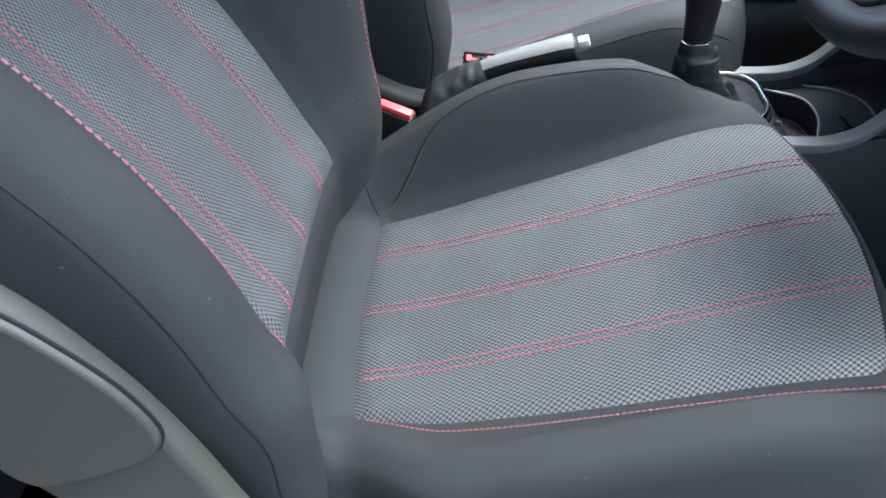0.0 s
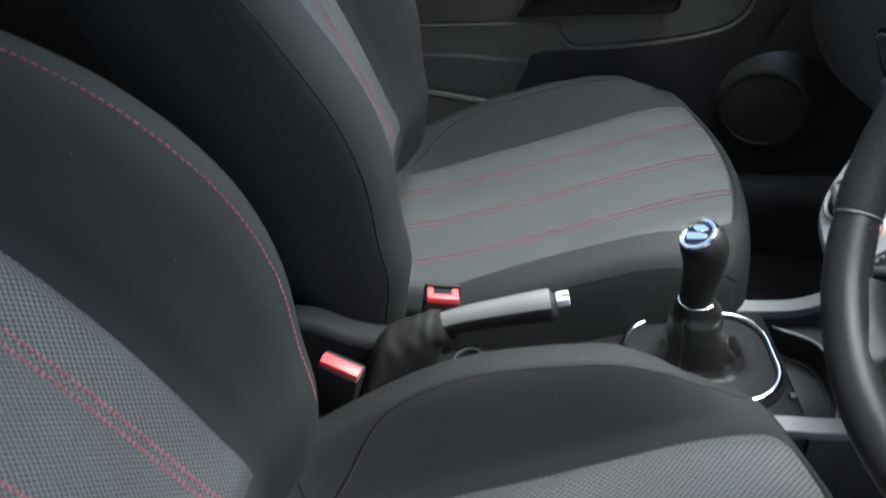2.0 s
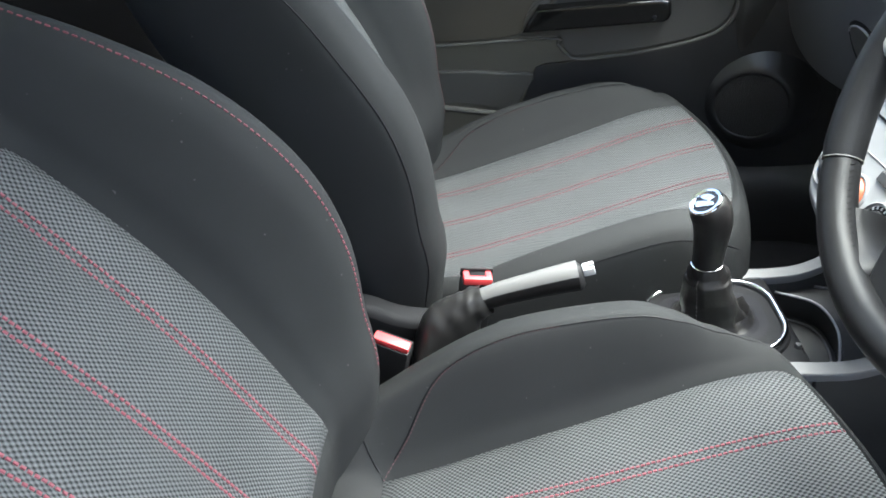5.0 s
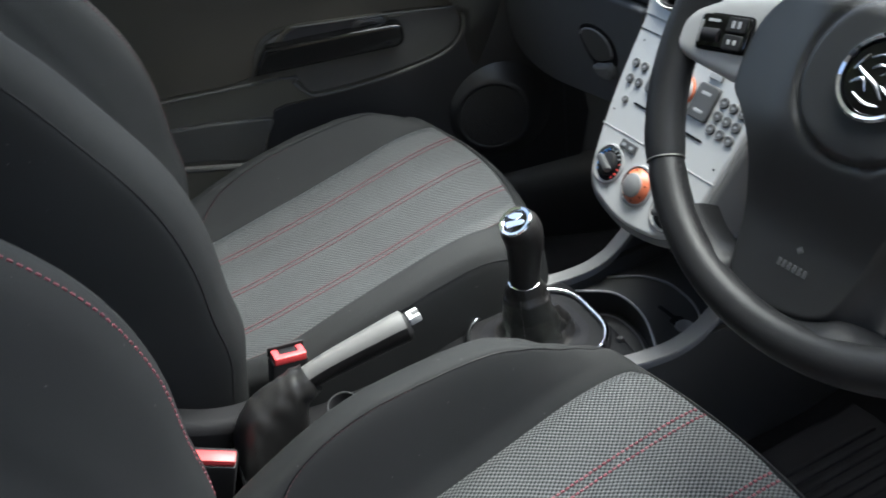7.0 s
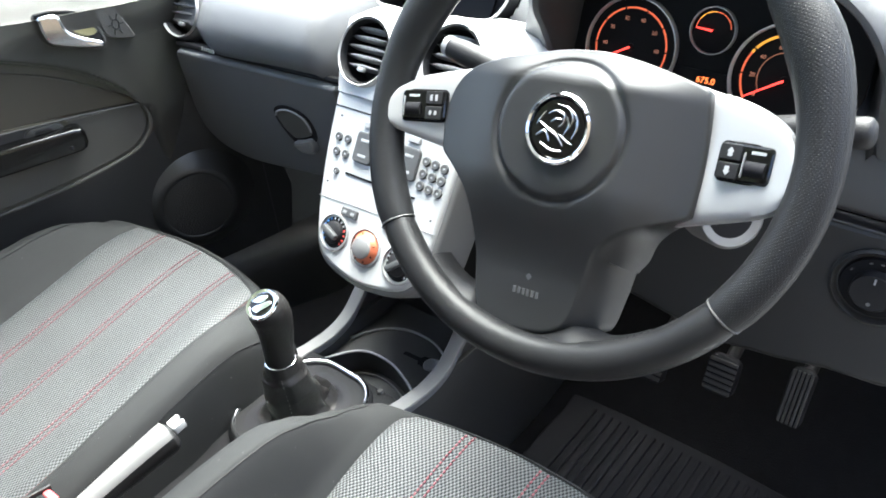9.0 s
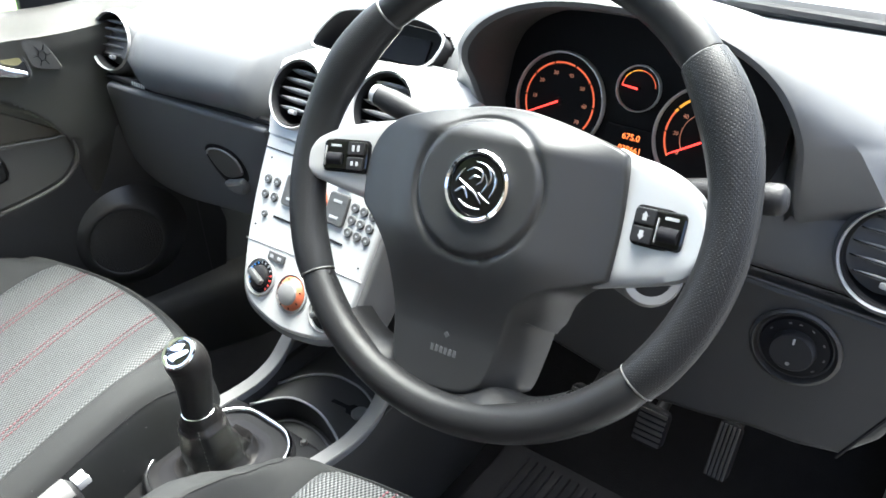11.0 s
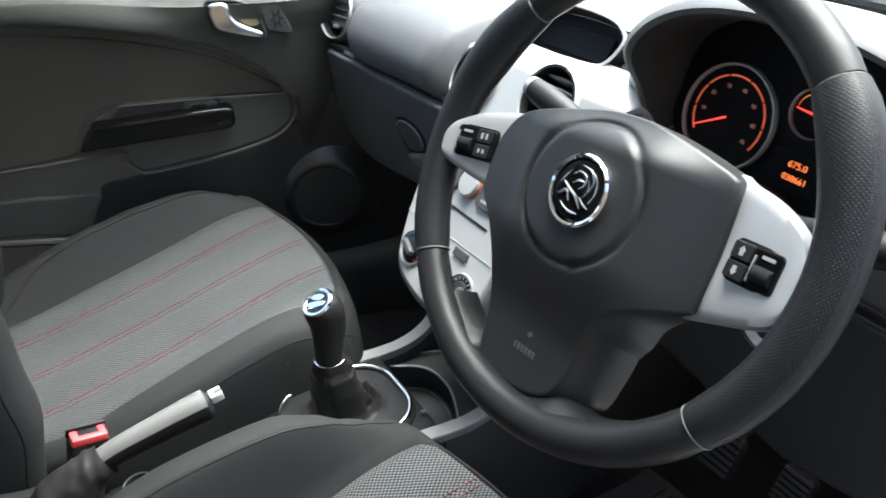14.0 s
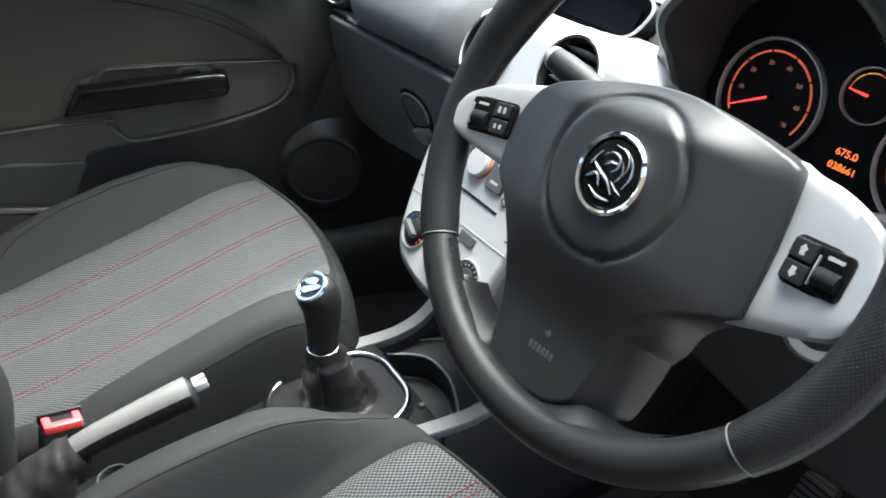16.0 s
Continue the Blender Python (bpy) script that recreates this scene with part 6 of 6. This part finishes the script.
def hub_height(a, b):
    """The cover: a raised round middle ringed by a groove, wings falling to the spokes, a flat lower panel."""
    h = 0.0165
    h -= 0.025 * smooth_key([(0.040, 0), (0.112, 1)], a) + 0.016 * smooth_key([(0.048, 0), (0.122, 1)], -a)
    h -= 0.019 * smooth_key([(0.034, 0), (0.070, 1)], b) * (1 - 0.5 * smooth_key([(0.05, 0), (0.10, 1)], abs(a)))
    h -= 0.0200 * smooth_key([(0.036, 0), (0.118, 1)], -b) * (1 - 0.55 * smooth_key([(0.045, 0), (0.10, 1)], abs(a)))
    r = math.hypot(a + 0.001, b)
    h += 0.0008 * (1 - smooth_key([(0.050, 0), (0.054, 1)], r)) - 0.0024 * math.exp(-((r - 0.0535) / 0.0024) ** 2)
    return max(h, -0.016)


rows = []
for s_, drop, out in ((1.0, 0.040, 1.0), (1.0, 0.026, 0.80), (1.0, 0.012, 0.42), (1.0, 0.0050, 0.12), (0.997, 0.0022, 0.0), (0.990, 0.0006, 0.0)) + tuple((q, 0.0, 0.0) for q in np.linspace(0.978, 0.04, 92)):
    row = []
    for a, b in ho:
        flank = (0.024 if a > 0 else 0.012) * out * smooth_key([(0.046, 0), (0.078, 1)], -b) * smooth_key([(-0.162, 0), (-0.146, 1)], b)
        row.append(WH @ Vector((a * s_ + math.copysign(flank, a), b * s_ - 0.4 * flank * (b > -0.09), hub_height(a * s_, b * s_) - drop)))
    rows.append(row)
hb_ = sheet(rows, wrap_v=True)
hb_.faces.new([hb_.verts.new(p) for p in rows[-1]])
bmesh.ops.remove_doubles(hb_, verts=hb_.verts, dist=1e-6)
hub = part("airbag_cover", hb_, M_HUB, wheel, "grey-black airbag cover")
part("lower_cover", prism([(a * 0.90, b * 0.90) for a, b in ho], 0.035, 0.008, WH @ pose(0, 0, -0.075), steps=3), M_BLACK, wheel)
em = WH @ pose(0.0015, 0.001, 0.0180)
part("emblem_disc", lathe([(0.0235, 0.0), (0.022, 0.0015), (0.0, 0.0025)], em, 36), M_GLOSS, wheel, "black round emblem")
part("emblem_ring", lathe([(0.0275, -0.001), (0.0272, 0.003), (0.0256, 0.0045), (0.0238, 0.0035), (0.0232, 0.0005)], em, 48), M_CHROME, wheel, "chrome ring round the emblem")
for pts, w in (([(-0.017, -0.007), (-0.010, -0.003), (-0.005, -0.010)], 0.0015), ([(-0.015, 0.003), (-0.008, -0.001), (0.0, -0.005), (0.007, -0.012)], 0.0020), ([(-0.010, 0.010), (-0.004, 0.013), (0.003, 0.011), (0.004, 0.005), (0.000, 0.001)], 0.0013),
               ([(-0.004, 0.018), (0.006, 0.016), (0.011, 0.009), (0.010, 0.002)], 0.0012), ([(0.008, 0.016), (0.014, 0.010), (0.016, 0.002), (0.013, -0.006)], 0.0012), ([(0.006, 0.010), (0.009, 0.003), (0.006, -0.004)], 0.0011), ([(0.002, 0.007), (-0.003, 0.007), (-0.007, 0.004)], 0.0012),
               ([(-0.012, -0.012), (-0.003, -0.016), (0.007, -0.016)], 0.0012), ([(0.003, -0.004), (0.009, -0.008), (0.014, -0.010)], 0.0012), ([(-0.018, 0.001), (-0.015, 0.007), (-0.012, 0.012)], 0.0010)):
    q = spline(pts, 5)
    stroke = tube([em @ Vector((a, b, 0.0022)) for a, b in q], [w * 0.85 * (0.35 + 0.65 * math.sin(math.pi * (k + 0.6) / (len(q) + 0.2))) for k in range(len(q))], 8)
    part("emblem_stroke", stroke, M_EMBLEM, wheel, "plain chrome emblem shape")


# upper edge, lower edge and height of each silver spoke, by the distance from the middle
SPOKES = {1: ([(0.085, 0.0510), (0.100, 0.0468), (0.118, 0.0438), (0.135, 0.0385), (0.150, 0.0312), (0.160, 0.0230), (0.166, 0.0130), (0.170, -0.002)],
              [(0.085, -0.0540), (0.107, -0.0472), (0.137, -0.0380), (0.155, -0.0310), (0.163, -0.0250), (0.1675, -0.0170), (0.170, -0.004)],
              [(0.085, -0.0260), (0.100, -0.0150), (0.120, -0.0065), (0.140, -0.0010), (0.155, 0.0030), (0.165, 0.0070), (0.170, 0.0085)]),
          -1: ([(0.070, 0.0480), (0.095, 0.0420), (0.118, 0.0355), (0.135, 0.0303), (0.150, 0.0250), (0.162, 0.0170), (0.170, 0.0090), (0.1765, -0.006)],
               [(0.070, -0.0360), (0.112, -0.0305), (0.135, -0.0272), (0.155, -0.0240), (0.166, -0.0215), (0.173, -0.0185), (0.1765, -0.012)],
               [(0.070, -0.0180), (0.100, -0.0070), (0.120, -0.0010), (0.140, 0.0035), (0.155, 0.0070), (0.165, 0.0110), (0.1765, 0.0148)])}
for side in (1, -1):
    rows = []
    tops, lows, hts = SPOKES[side]
    for a in np.linspace(tops[0][0], tops[-1][0], 36):
        t_, l_, h_ = (curve_at(k, a) for k in (tops, lows, hts))
        row = [(t_ + 0.001, h_ - 0.016), (t_ + 0.0005, h_ - 0.005)] + [(t_ + (l_ - t_) * q, h_ - 0.0030 * abs(2 * q - 1) ** 6) for q in np.linspace(0.02, 0.98, 14)] + [(l_ - 0.0005, h_ - 0.005), (l_ - 0.001, h_ - 0.016)]
        rows.append([WH @ Vector((side * a, b, h)) for b, h in row])
    spk_ = part("spoke_trim", sheet(rows), M_SPOKE, wheel, "matt silver spoke trim")
    pod_m = WH @ (pose(0.1355, 0.0005, -0.0035, 0, -10, 0) if side > 0 else pose(-0.1390, 0.0015, 0.0020, 0, 11, 7))
    pw = 0.0192 if side > 0 else 0.0212
    pod_ = part("button_pad", prism(round_rect(pw, 0.0130, 0.004), 0.0042, 0.0018, pod_m), M_GLOSS, spk_, "black wheel button pad")
    part("pad_recess", tube([pod_m @ Vector((a * 1.03, b * 1.03, 0.0012)) for a, b in round_rect(pw, 0.0130, 0.004)], 0.0008, 6, closed=True), M_FACE, pod_)
    rx_ = 0.0085 if side > 0 else -0.0095
    part("roller", tube([pod_m @ Vector((rx_ - 0.007, -0.003, 0.0025)), pod_m @ Vector((rx_ + 0.007, -0.003, 0.0025))], 0.0056, 16), M_RUBBER, pod_)
    part("roller_edge", block((0.0010, 0.017, 0.003), pod_m @ pose(rx_ - 0.0090, -0.001, 0.0042), 0.0004), M_GREYTRIM, pod_)
    bx0 = -0.0105 if side > 0 else 0.0100
    for dv in (0.0064, -0.0064):
        bt0 = part("button", prism(round_rect(0.0078, 0.0056, 0.0015), 0.0022, 0.0008, pod_m @ pose(bx0, dv, 0.0036)), M_BLACK, pod_)
        if side > 0:
            part("button_print", prism([(-0.0016, -0.0030), (0.0016, -0.0030), (0.0016, 0.0002), (0.0026, 0.0002), (0.0, 0.0034), (-0.0026, 0.0002), (-0.0016, 0.0002)], 0.0004, 0.0001, pod_m @ pose(bx0, dv, 0.0057, 0, 0, 0 if dv > 0 else 180)), M_MARK, pod_)
        else:
            for k in (-1, 1):
                part("button_print", prism(round_rect(0.0012, 0.0018 if dv < 0 else 0.0026, 0.0004), 0.0004, 0.0001, pod_m @ pose(bx0 + k * 0.0024, dv, 0.0057)), M_MARK, pod_)
    part("button_print", prism(round_rect(0.0050, 0.0011, 0.0004), 0.0004, 0.0001, pod_m @ pose(rx_, 0.0080, 0.0042)), M_MARK, pod_)
    part("spoke_core", prism(round_rect(0.036, 0.026, 0.01), 0.012, 0.005, WH @ pose(side * 0.122, -0.002, -0.050)), M_BLACK, wheel)
# leather lower spoke, flowing from the rim to the foot of the cover
inner = spline([(-0.104, -0.1215), (-0.088, -0.1325), (-0.072, -0.1390), (-0.060, -0.1412), (-0.0530, -0.1450), (-0.0470, -0.1545), (-0.030, -0.1605), (-0.006, -0.1605), (0.012, -0.1570), (0.0260, -0.1500), (0.0340, -0.1455), (0.044, -0.1450), (0.060, -0.1468), (0.076, -0.1410), (0.096, -0.1290)], 4)
rows = []
for a, b in inner:
    ang = math.atan2(b, a)
    k_ = 1 / math.hypot(math.cos(ang) / RX, math.sin(ang) / RY)
    oa, ob_ = RC * k_ * math.cos(ang), RC * k_ * math.sin(ang)
    row = [(a, b, -0.030), (a, b, -0.014), (a + (oa - a) * 0.04, b + (ob_ - b) * 0.04, -0.0095)]
    row += [(a + (oa - a) * q, b + (ob_ - b) * q, -0.0085 + (RT * 0.985 + 0.0085) * math.sin(math.pi / 2 * q) ** 1.2) for q in (0.12, 0.25, 0.4, 0.55, 0.7, 0.85, 1.0)]
    rows.append([WH @ Vector(p) for p in row])
part("lower_spoke", sheet(rows), M_RIM, wheel, "black leather lower spoke")
bars = bmesh.new()
for k in range(6):
    block((0.0028, 0.0055, 0.0005), WH @ pose(-0.008 + 0.0042 * k - 0.0105, -0.130, hub_height(-0.008, -0.13) + 0.0001), 0.0001, bars)
block((0.004, 0.004, 0.0005), WH @ pose(-0.008, -0.117, hub_height(-0.008, -0.117) + 0.0001, 0, 0, 45), 0.0001, bars)
part("airbag_lettering", bars, M_DASHLOW, wheel, "small embossed unreadable lettering")

# ---- pedals and mat ----
def pedal(name, centre, w, h, ribs, across, label):
    p = thing(name, (centre[0], centre[1], 0.08), label, "pedal", "pedals")
    m = plane_frame(centre, (0, -1, 0), (0.45, 0, 0.9))
    pad = part("pad", prism(round_rect(w, h, 0.010), 0.014, 0.005, m @ pose(0, 0, -0.012), steps=3), M_RUBBER, p, "black ribbed rubber pad")
    for k in range(ribs):
        t = (k + 0.5) / ribs * 2 - 1
        if across:
            part("rib", block((w * 1.75, h * 1.1 / ribs, 0.003), m @ pose(0, t * h * 0.9, 0.0028), 0.0008), M_PEDAL, pad)
        else:
            part("rib", block((w * 1.1 / ribs, h * 1.85, 0.003), m @ pose(t * w * 0.9, 0, 0.0028), 0.0008), M_PEDAL, pad)
    part("arm", tube([m @ Vector((0, 0, -0.012)), m @ Vector((0, 0.05, -0.06)), m @ Vector((0, 0.20, -0.10))], 0.009, 10), M_BLACK, p)


pedal("brake_pedal", (0.807, -0.366, 0.274), 0.021, 0.027, 6, True, "worn ribbed rubber brake pedal")
pedal("accelerator_pedal", (0.812, -0.460, 0.284), 0.0150, 0.039, 5, False, "worn ribbed rubber accelerator pedal")
pedal("clutch_pedal", (0.795, -0.272, 0.262), 0.024, 0.031, 6, True, "worn ribbed rubber clutch pedal")
mat = thing("floor_mat", (0.70, -0.32, 0.06), "black ribbed rubber floor mat in the driver footwell", "floor mat")
part("mat_base", prism([(x, y) for x, y in spline([(0.35, -0.14), (0.62, -0.13), (0.80, -0.13), (0.845, -0.16), (0.84, -0.48), (0.78, -0.53), (0.35, -0.53)], 3, True)], 0.010, 0.004, Matrix.Translation((0, 0, 0.062))), M_RUBBER, mat)
for k in range(22):
    y = -0.175 - 0.0148 * k
    part("rib", block((0.30, 0.006, 0.006), Matrix.Translation((0.675, y, 0.0745)), 0.002), M_RUBBER, mat)
pmat = thing("floor_mat", (0.70, 0.32, 0.06), "plain black carpet mat in the passenger footwell", "floor mat")
part("mat_base", prism([(x, y) for x, y in spline([(0.42, 0.14), (0.66, 0.13), (0.82, 0.14), (0.845, 0.30), (0.82, 0.48), (0.66, 0.52), (0.42, 0.52)], 3, True)], 0.010, 0.004, Matrix.Translation((0, 0, 0.062))), M_CARPET, pmat)
